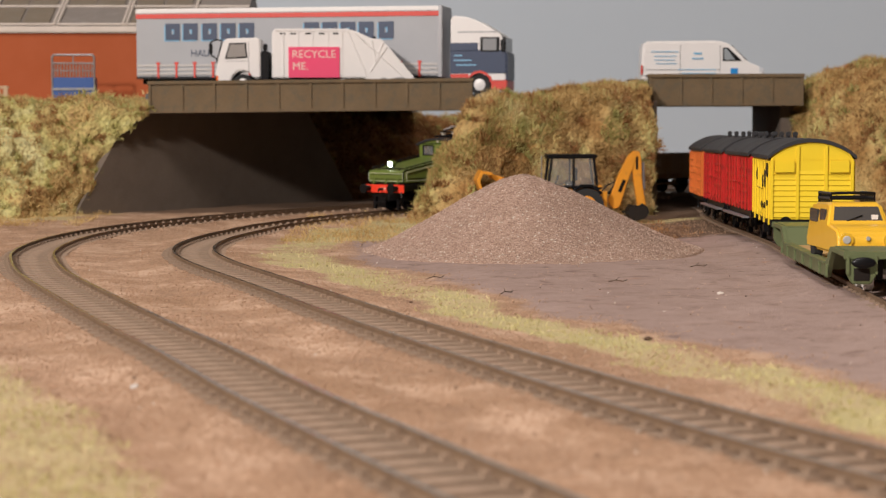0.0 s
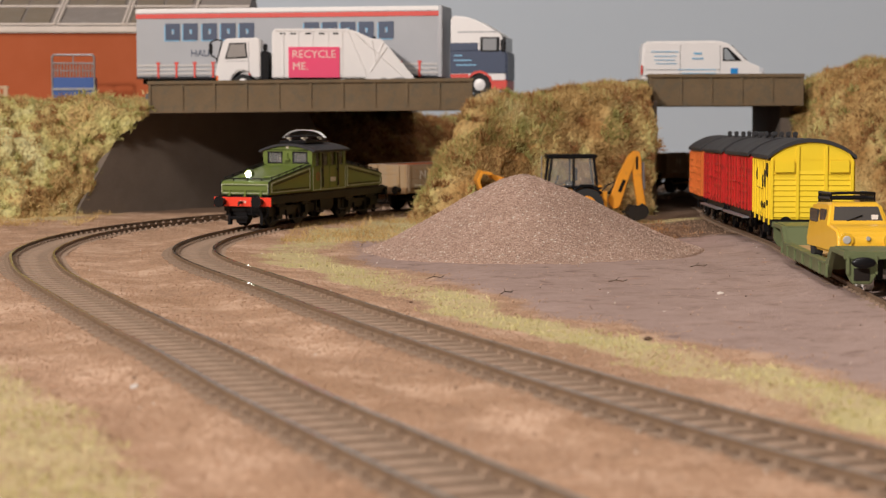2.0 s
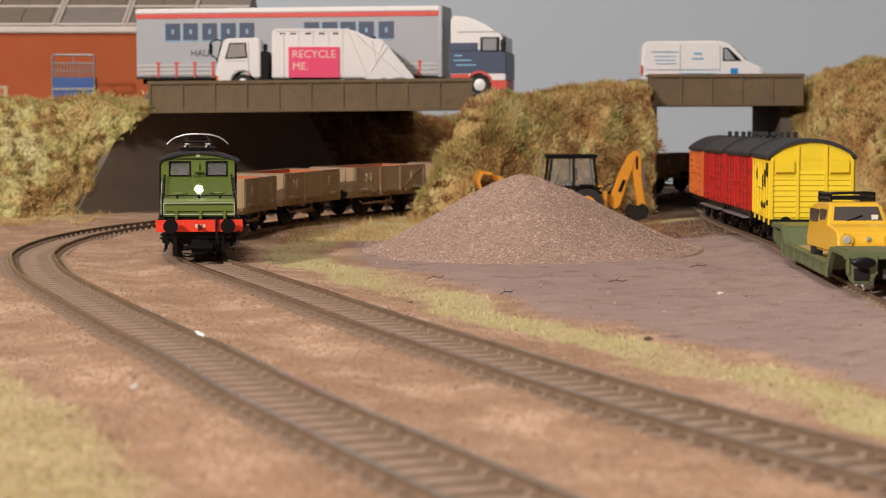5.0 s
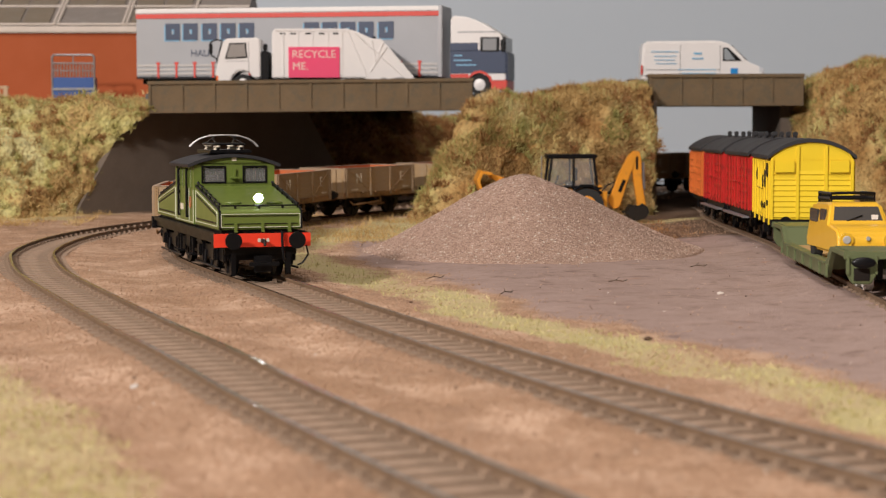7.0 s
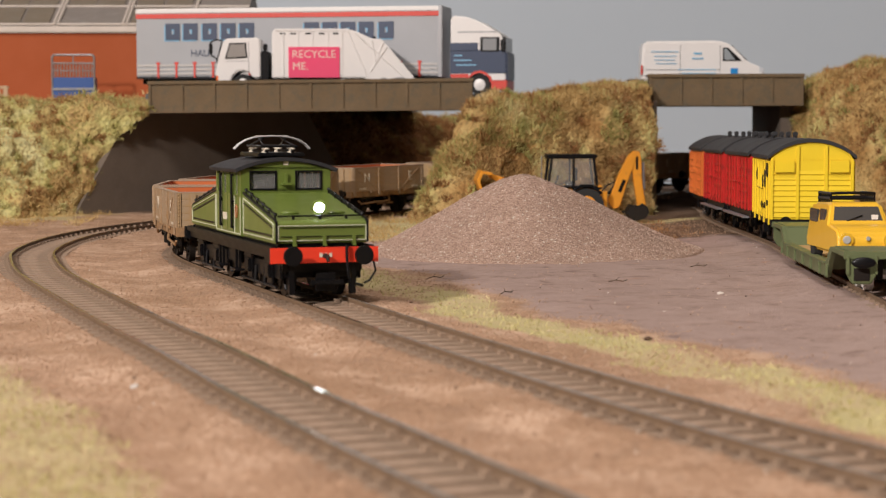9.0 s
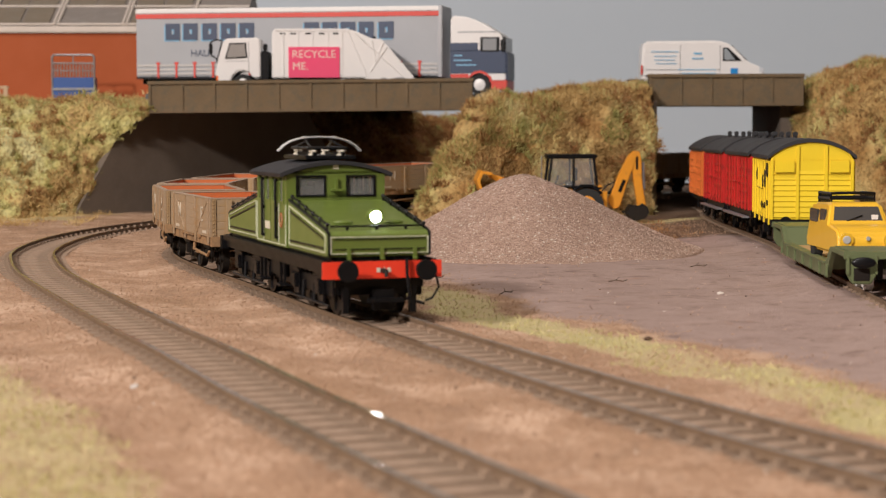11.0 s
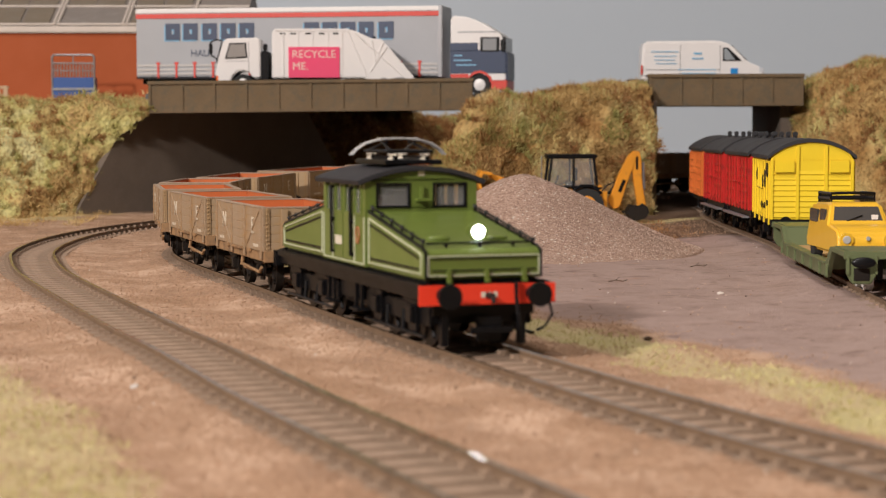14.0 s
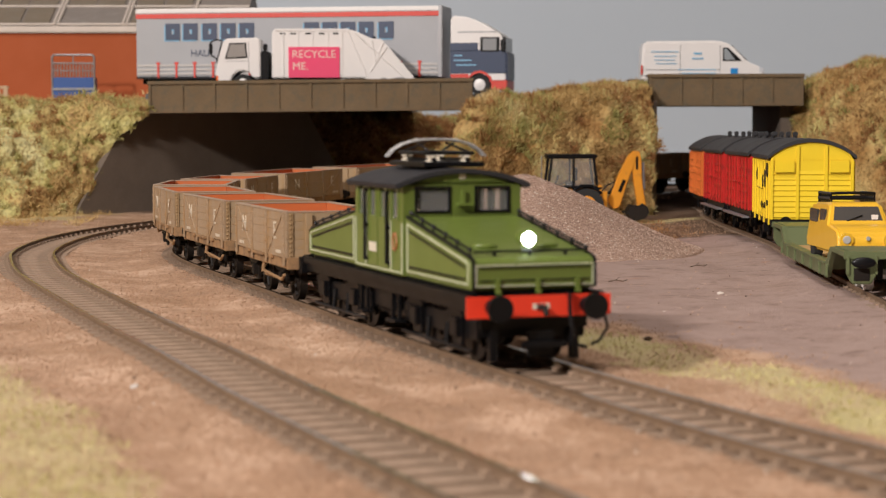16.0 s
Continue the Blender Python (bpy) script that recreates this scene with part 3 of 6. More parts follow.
embankment("grass_bank", "grassy earth bank in pale green and russet scatter beside the bridge",
           [[(-520, 1005, -5), (-330, 1035, -5), (-250, 1068, -5), (-216, 1103, -5)],
            [(-520, 1050, 30), (-330, 1078, 32), (-242, 1098, 30), (-204, 1118, 26)],
            [(-520, 1095, 60), (-330, 1112, 61), (-220, 1126, 63), (-180, 1135, 63)],
            [(-520, 1140, 61.5), (-330, 1150, 62), (-225, 1155, 64), (-176, 1152, 65)],
            [(-520, 1420, 62), (-330, 1420, 62), (-200, 1420, 63), (-128, 1420, 64)],
            [(-520, 1460, -5), (-330, 1460, -5), (-190, 1460, -5), (-110, 1440, -5)]], 110, 70, 7.5, 1, 60000, True, (-330, -120, 1200))
embankment("grass_mound", "straw-coloured grassy mound between the two road bridges",
           [[(120, 1222, -5), (48, 1108, -5), (-4, 1052, -5), (-24, 1018, -5), (4, 1012, -5), (40, 1050, -5), (80, 1082, -5), (124, 1096, -5)],
            [(122, 1226, 24), (52, 1116, 22), (6, 1072, 20), (-8, 1045, 16), (16, 1036, 18), (46, 1066, 22), (84, 1090, 24), (124.5, 1102, 24)],
            [(123, 1232, 64), (50, 1140, 64), (22, 1104, 64), (13, 1086, 62), (24, 1080, 62), (56, 1092, 64), (88, 1102, 62), (125, 1108, 62)],
            [(123, 1240, 69), (70, 1160, 69), (44, 1126, 69), (34, 1108, 67), (40, 1104, 67), (62, 1110, 67.5), (92, 1114, 70), (125, 1116, 72)],
            [(123, 1250, 69), (92, 1200, 69), (74, 1170, 69), (64, 1150, 69), (66, 1146, 69), (80, 1150, 69.5), (100, 1150, 73), (125, 1150, 75)],
            [(124, 1262, 69), (110, 1250, 69), (100, 1240, 69), (96, 1232, 69), (98, 1230, 69), (104, 1232, 69), (112, 1235, 69), (125, 1240, 70)]], 130, 60, 6.0, 2, 60000, False, (-60, 135, 1200))
embankment("grass_bank", "tall scrubby bank in brown and green scatter beside the siding",
           [[(222, 1290, -5), (216, 1150, -5), (226, 1080, -5), (280, 1040, -5), (360, 1020, -5), (480, 1010, -5)],
            [(224, 1290, 40), (219, 1158, 40), (234, 1110, 40), (285, 1076, 42), (362, 1056, 44), (480, 1050, 45)],
            [(226, 1290, 72), (222, 1168, 72), (240, 1134, 80), (288, 1108, 86), (364, 1090, 92), (480, 1084, 95)],
            [(240, 1290, 75), (236, 1200, 76), (252, 1172, 86), (300, 1150, 92), (370, 1140, 96), (480, 1130, 97)],
            [(300, 1330, 75), (300, 1320, 76), (310, 1310, 82), (330, 1310, 85), (380, 1310, 90), (480, 1310, 92)],
            [(300, 1345, -5), (300, 1345, -5), (310, 1345, -5), (330, 1345, -5), (380, 1345, -5), (480, 1345, -5)]], 90, 60, 8.0, 3, 60000, False, (200, 400, 1250))
# russet growth, with shade from the bridge put into its darker colours
embankment("grass_bank", "russet scrubby cutting side beyond the road bridge, shade in its colour",
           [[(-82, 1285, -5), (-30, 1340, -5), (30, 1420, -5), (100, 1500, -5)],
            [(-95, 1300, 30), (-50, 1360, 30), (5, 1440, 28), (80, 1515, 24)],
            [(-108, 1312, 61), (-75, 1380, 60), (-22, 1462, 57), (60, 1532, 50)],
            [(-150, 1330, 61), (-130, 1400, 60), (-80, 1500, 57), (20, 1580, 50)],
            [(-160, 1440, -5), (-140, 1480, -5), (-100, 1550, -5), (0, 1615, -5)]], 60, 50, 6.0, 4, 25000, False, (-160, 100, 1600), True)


# ---- road, bridges and their abutments ----
road_line = [(-182, 70), (45, 70), (110, 74), (221, 75)]
bm = swept(road_line + [(x, z - 3) for x, z in road_line[::-1]], "y", 1144, 1258)
tagged(part("road", bm, ROAD), "grey road across the bridges and the mound", "road", kind="structure")

# unseen slab added to block the lamp behind the bridge; pale, so light bounces
tagged(part("yard_slab", boxes((-520, -24, 1268, 1637, 61.8, 64.9)), paint("shade_slab_paint", (0.5, 0.46, 0.4), 0.9)), "unseen grey slab added under the warehouse to shade behind the bridge", "yard slab", kind="structure")

t = thing("wing_wall", "sloping dark brown abutment wall under the road bridge", "abutment", kind="structure")
bm = bmesh.new()
d = Vector((0.611, 0.79, 0))
n = Vector((-0.79, 0.611, 0))
base = Vector((-205, 1113, 0))
outline = [(-22, -6), (238, -6), (187, 59.5), (26, 58.5)]
front = [bm.verts.new(base + d * s + Vector((0, 0, z))) for s, z in outline]
back = [bm.verts.new(base + d * s + n * 7 + Vector((0, 0, z))) for s, z in outline]
bm.faces.new(front), bm.faces.new(back[::-1])
for i in range(4):
    j = (i + 1) % 4
    bm.faces.new((front[i], back[i], back[j], front[j]))
bmesh.ops.recalc_face_normals(bm, faces=bm.faces)
part("wall", bm, STONE_DARK, t)
t = thing("bridge_pier", "dark abutment wall at the side of the mound", "abutment", kind="structure")
part("wall", boxes((125.5, 128, 1118, 1262, -5, 66), bevel=0.4), STONE_DARK, t)
t = thing("bridge_pier", "dark abutment wall under the narrow road bridge", "abutment", kind="structure")
part("wall", boxes((208, 222, 1152, 1258, -5, 70), bevel=0.6), STONE_DARK, t)


def road_bridge(x0, x1, za, zb, label, ribs):
    t = thing("road_bridge", label, "bridge")
    for y0, y1 in ((1136, 1142), (1260, 1266)):
        bm = swept([(x0, za), (x1, zb), (x1, zb + 18), (x0, za + 18)], "y", y0, y1, 0.4)
        g = part("girder", bm, CONCRETE, t)
        bm = swept([(x0 - 0.6, za + 16.4), (x1 + 0.6, zb + 16.4), (x1 + 0.6, zb + 18.6), (x0 - 0.6, za + 18.6)], "y", y0 - 1.2, y1 + 0.6, 0.3)
        part("coping", bm, CONCRETE, g)
        if y0 < 1200:
            for k in range(ribs + 1):
                x = x0 + 1 + (x1 - x0 - 2) * k / ribs
                z = za + (zb - za) * k / ribs
                part("stiffener", boxes((x - 0.9, x + 0.9, y0 - 0.9, y0, z + 0.5, z + 16.5), bevel=0.2), CONCRETE, g)
            part("bottom_flange", swept([(x0, za - 0.8), (x1, zb - 0.8), (x1, zb + 0.8), (x0, za + 0.8)], "y", y0 - 1.1, y1, 0.2), CONCRETE, g)
    part("deck", swept([(x0 + 0.5, za + 2), (x1 - 0.5, zb + 2), (x1 - 0.5, zb + 5.5), (x0 + 0.5, za + 5.5)], "y", 1142.2, 1259.8), CONCRETE, t)
    return t


road_bridge(-179, 18, 59.0, 61.0, "weathered olive-brown plate girder road bridge over two tracks", 10)
road_bridge(125, 219, 63.4, 63.6, "weathered brown plate girder road bridge over the siding", 5)


# ---- the gravel heap ----
def gravel_heap():
    bm = bmesh.new()
    rings, seg, vs = 60, 160, []
    top = bm.verts.new((0, 0, 33.0))
    for r in range(1, rings + 1):
        row = []
        for k in range(seg):
            a, u = 2 * math.pi * k / seg, r / rings * 1.06
            wob = 1 + 0.07 * noise.noise((math.cos(a) * 1.5, math.sin(a) * 1.5, 2.0)) + 0.03 * noise.noise((math.cos(a) * 5, math.sin(a) * 5, 7.0))
            x, y = (67 if math.cos(a) < 0 else 72) * u * math.cos(a) * wob, 74 * u * math.sin(a) * wob
            x -= 3 * (1 - u)
            h = 33.0 * (1 - smoothstep(0, 1.08, u) * 0.45 - min(u, 1.06) / 1.06 * 0.55)
            h += 0.5 * noise.noise((x * 0.12, y * 0.12, 0)) + 0.35 * noise.noise((x * 0.5, y * 0.5, 3)) - (1.2 if r == rings else 0)
            row.append(bm.verts.new((x, y, h)))
        vs.append(row)
    for k in range(seg):
        bm.faces.new((top, vs[0][k], vs[0][(k + 1) % seg]))
        for r in range(rings - 1):
            bm.faces.new((vs[r][k], vs[r + 1][k], vs[r + 1][(k + 1) % seg], vs[r][(k + 1) % seg]))
    t = thing("gravel_heap", "cone-shaped heap of fine pinkish grey gravel on the yard", "gravel heap", 36.5, 800, -3)
    return t, part("gravel", bm, HEAP, t, smooth=180)


def grains(name, spots, size, material, parent=None, label="", category=""):
    rng = np.random.default_rng(len(spots) + 5)
    n = len(spots)
    p = np.array([s[0] for s in spots], float)
    base = np.array([(1, 0, 0), (-1, 0, 0), (0, 1, 0), (0, -1, 0), (0, 0, 1), (0, 0, -1)], float)
    v = p[:, None, :] + base[None] * (size * rng.uniform(0.4, 1.3, (n, 6, 1)))
    tri = np.array([(0, 2, 4), (2, 1, 4), (1, 3, 4), (3, 0, 4), (2, 0, 5), (1, 2, 5), (3, 1, 5), (0, 3, 5)])[None]
    me = bpy.data.meshes.new(name)
    me.from_pydata((v.reshape(-1, 3) * MM).tolist(), [], (np.arange(n)[:, None, None] * 6 + tri).reshape(-1, 3).tolist())
    me.materials.append(material)
    ob = new(name, me)
    ob.parent = parent
    return tagged(ob, label, category, kind="stuff")


HEAP_GRIT = turf_blades("heap_grain", [(0, (0.22, 0.145, 0.11)), (0.5, (0.4, 0.285, 0.225)), (0.94, (0.5, 0.38, 0.31)), (1, (0.7, 0.58, 0.48))])
heap, body = gravel_heap()
grains("loose_gravel", spots_on(body.data, 26000, 4), 0.33, HEAP_GRIT, heap)


EARTH = granular("loose_earth", [(0, (0.09, 0.05, 0.028)), (0.5, (0.17, 0.1, 0.058)), (1, (0.28, 0.18, 0.11))], 700, 1.0, patch=(0.3, 0.2, 0.13), patch_scale=40)
EARTH_CLOD = turf_blades("earth_clod", [(0, (0.08, 0.042, 0.024)), (0.5, (0.2, 0.12, 0.068)), (1, (0.36, 0.24, 0.15))], 0.4)


def earth_patch():
    """Rough loose earth, low and lumpy, with clods and dead grass on it."""
    n = 46
    bm, grid = bmesh.new(), []
    for j in range(n):
        for i in range(n):
            u, v = i / (n - 1) * 2 - 1, j / (n - 1) * 2 - 1
            x, y = 50 * u, 72 * v
            edge = 1 - smoothstep(0.55, 1.0, math.hypot(u, v) + 0.22 * noise.noise((u * 2.2, v * 2.2, 4.0)))
            h = -2.5 + edge * (3.6 + 2.2 * noise.noise((x * 0.06, y * 0.06, 1.0)) + 1.4 * noise.noise((x * 0.2, y * 0.2, 2.0)) + 0.6 * noise.noise((x * 0.5, y * 0.5, 3.0)))
            grid.append(bm.verts.new((x, y, h)))
    for j in range(n - 1):
        for i in range(n - 1):
            bm.faces.new((grid[j * n + i], grid[j * n + i + 1], grid[(j + 1) * n + i + 1], grid[(j + 1) * n + i]))
    t = thing("earth_patch", "rough brown loose earth with dead grass beside the gravel heap", "earth", 88, 930, -2.2)
    body = part("soil", bm, EARTH, t, smooth=180)
    up = lambda p: p[2] > -1.6
    grains("clod", spots_on(body.data, 5000, 11, up), 0.75, EARTH_CLOD, t)
    fibres("dead_grass", spots_on(body.data, 2600, 12, lambda p: up(p) and noise.noise((p[0] * 0.06, p[1] * 0.06, 8.0)) > 0.05), RUST_BLADE, 3.4, 0.2, 0.9, t)


earth_patch()


# ---- loose scatter and turf on the ground ----
def ground_scatter():
    rng = np.random.default_rng(3)
    grit, turf = [], []
    for _ in range(90000):
        y = 1000 * rng.random() ** 1.5 + 215
        x = y * rng.uniform(-0.27, 0.27)
        if y > 1060 or near(TRACK_A, x, y) < 10.5 or near(TRACK_B, x, y) < 10.5:
            continue
        yard, green, soil = covers(x, y)
        z = ground_height(x, y)
        if green > 0.3 and rng.random() < green and min(near(TRACK_A, x, y), near(TRACK_B, x, y)) > 18:
            turf.append(((x, y, z - 0.2), (0, 0, 1)))
        elif rng.random() > yard * 0.985:
            grit.append(((x, y, z + 0.1), (0, 0, 1)))
    grains("ballast_grit", grit, 0.29, GRIT, None, "loose sandy brown grit beside the tracks", "grit")
    fibres("grass_strip", turf, BLADE, 1.7, 0.16, 1.0, None, "pale green static grass beside the yard", "grass")


ground_scatter()


PEBBLE = turf_blades("pebble_tone", [(0, (0.06, 0.035, 0.022)), (0.45, (0.2, 0.12, 0.075)), (0.7, (0.4, 0.25, 0.16)), (0.86, (0.66, 0.56, 0.46)), (1, (0.74, 0.7, 0.64))])


def ground_litter():
    """Stray pebbles over the whole sheet, and dry grass along the feet of the banks."""
    rng = np.random.default_rng(21)
    stray, dry = [], []
    for _ in range(420):
        y = 760 * rng.random() ** 1.3 + 240
        x = y * rng.uniform(-0.26, 0.26)
        if min(near(TRACK_A, x, y), near(TRACK_B, x, y)) > 10.5 and math.hypot(x - 36, y - 800) > 66:
            stray.append(((x, y, ground_height(x, y) + 0.15), (0, 0, 1)))
    for _ in range(16000):
        if rng.random() < 0.6:
            x, y = rng.uniform(-75, 50), rng.uniform(850, 1060)
        else:
            x, y = rng.uniform(-340, -196), rng.uniform(985, 1115)
        if min(near(TRACK_A, x, y), near(TRACK_B, x, y)) < 13 or math.hypot(x - 36, y - 800) < 70:
            continue
        if noise.noise((x * 0.035, y * 0.03, 12.0)) > -0.12:
            dry.append(((x, y, ground_height(x, y) - 0.3), (0, 0, 1)))
    grains("stray_pebble", stray, 0.34, PEBBLE, None, "small dark and pale pebbles strewn over the ground", "pebbles")
    fibres("dry_grass", dry, BANK_BLADE, 3.6, 0.17, 1.0, None, "dry straw-coloured grass at the feet of the banks", "grass")


ground_litter()


# ---- building beyond the road ----
def ground_debris():
    for x, y, r, col in ((50.7, 459, 0.95, (0.08, 0.045, 0.025)), (-24.5, 306, 1.2, (0.1, 0.06, 0.04)), (-62, 372, 0.8, (0.6, 0.55, 0.5)), (88, 590, 0.9, (0.62, 0.55, 0.48)), (-10, 560, 0.7, (0.2, 0.12, 0.08))):
        t = thing("stone", "small loose stone lying on the ground", "stone", x, y, ground_height(x, y))
        bm = bmesh.new()
        bmesh.ops.create_icosphere(bm, subdivisions=2, radius=r, matrix=Matrix.Translation((0, 0, r * 0.4)) @ Matrix.Diagonal((1.2, 0.9, 0.7, 1)))
        for v in bm.verts:
            v.co += noise.noise_vector(v.co * 0.9 + Vector((x, y, 0))) * r * 0.3
        part("pebble", bm, paint("stone_tone", col, 0.9), t)
    for x, y, a in ((-2.8, 651, 20), (60, 640, -8), (96, 700, 5), (20, 585, 50)):
        t = thing("twig", "short dark twig lying on the ground", "twig", x, y, ground_height(x, y) + 0.2, a)
        bm = bmesh.new()
        bent(bm, [(-3, 0, 0.1), (-0.5, 0.3, 0.7), (2, -0.4, 0.4), (3.4, 0.2, 0.9)], 0.16, 6)
        rod(bm, (-0.5, 0.3, 0.7), (0.6, 1.4, 1.6), 0.12, 6)
        part("stem", bm, paint("twig_brown", (0.07, 0.045, 0.025), 0.9), t)


ground_debris()


def warehouse():
    t = thing("warehouse", "low red brick warehouse with a white gutter and glazed grey roof", "warehouse", 0, 1302, 65)
    part("brick_wall", boxes((-520, -138, 0, 6, 0, 54)), BRICK, t)
    part("gable_wall", boxes((-144, -138, 6.2, 110, 0, 54)), BRICK, t)
    part("back_wall", boxes((-520, -144.2, 104, 110, 0, 54)), BRICK, t)
    part("gutter", boxes((-524, -136, -3, 1, 50, 54.5), bevel=0.8), CREAM, t)
    roof = part("roof", swept([(-2, 54.6), (60, 86), (112, 54.6)], "x", -522, -137), ROOF_GREY, t)
    for k in range(9):
        x = -505 + k * 48
        if x + 40 > -140:
            break
        for row, (u0, u1) in enumerate(((0.04, 0.44), (0.5, 0.95))):
            if (k + row) % 3 == 2 and row == 0:
                continue
            for half in (0, 1):
                bm = bmesh.new()
                xa = x + half * 20.5
                vs = []
                for lift in (0.3, 0.9):
                    for px, u in ((xa, u0), (xa + 18.5, u0), (xa + 18.5, u1), (xa, u1)):
                        vs.append(bm.verts.new((px, -2 + 62 * u - 0.45 * lift, 54.6 + 31.4 * u + 0.9 * lift)))
                for q in ((3, 2, 1, 0), (4, 5, 6, 7), (0, 1, 5, 4), (1, 2, 6, 5), (2, 3, 7, 6), (3, 0, 4, 7)):
                    bm.faces.new([vs[i] for i in q])
                part("skylight", bm, DULL_GLASS, roof)
        for xx in (x - 2.5, x + 43):
            part("glazing_bar", rods(((xx, -2, 55.6), (xx, 60, 87), 1.1), seg=6), CREAM, roof)
    for u in (0.02, 0.47, 0.98):
        bm = bmesh.new()
        rod(bm, (-522, -2 + 62 * u, 55.4 + 31.4 * u), (-137, -2 + 62 * u, 55.4 + 31.4 * u), 0.9, 6)
        part("purlin", bm, CREAM, roof)


warehouse()
# ---- the locomotive: a centre-cab electric with a sloping bonnet at each end ----
def disc_wheel(parent, x, r, mat=GREASY):
    """A wheelset: two tyred discs on an axle, an object that turns about its axle."""
    bm = bmesh.new()
    for y in (-7.6, 7.6):
        rod(bm, (0, y - 1.1, 0), (0, y + 1.1, 0), r, 24)
        rod(bm, (0, y - 0.6 * (1 if y > 0 else -1), 0), (0, y + 1.5 * (1 if y > 0 else -1), 0), r * 0.32, 12)
        for k in range(6):
            a = math.pi * k / 3
            rod(bm, (r * 0.3 * math.cos(a), y + 1.2 * (1 if y > 0 else -1), r * 0.3 * math.sin(a)), (r * 0.85 * math.cos(a), y + 1.2 * (1 if y > 0 else -1), r * 0.85 * math.sin(a)), 0.5, 6)
    rod(bm, (0, -11, 0), (0, 11, 0), 1.0, 8)
    ob = part("wheelset", bm, mat, parent)
    ob.location = (x * MM, 0, r * MM)
    return ob


def window_unit(parent, face, a0, a1, z0, z1, at, frame_mat):
    """A framed pane on a cab face: face 'x' (end) or 'y' (side)."""
    def rows(i, d0, d1):
        out = []
        for u0, u1, v0, v1 in i:
            out.append((at + d0, at + d1, u0, u1, v0, v1) if face == "x" else (u0, u1, at + d0, at + d1, v0, v1))
        return out
    s = 1 if at > 0 else -1
    e = 0.55
    fr = part("window", boxes(*rows([(a0 - e, a1 + e, z0 - e, z0), (a0 - e, a1 + e, z1, z1 + e), (a0 - e, a0, z0, z1), (a1, a1 + e, z0, z1)], *sorted((-0.5 * s, 0.3 * s)))), frame_mat, parent)
    pane = part("pane", boxes(*rows([(a0, a1, z0, z1)], *sorted((-0.45 * s, -0.25 * s)))), WINDOW, fr)
    pane.visible_shadow = False
    return fr


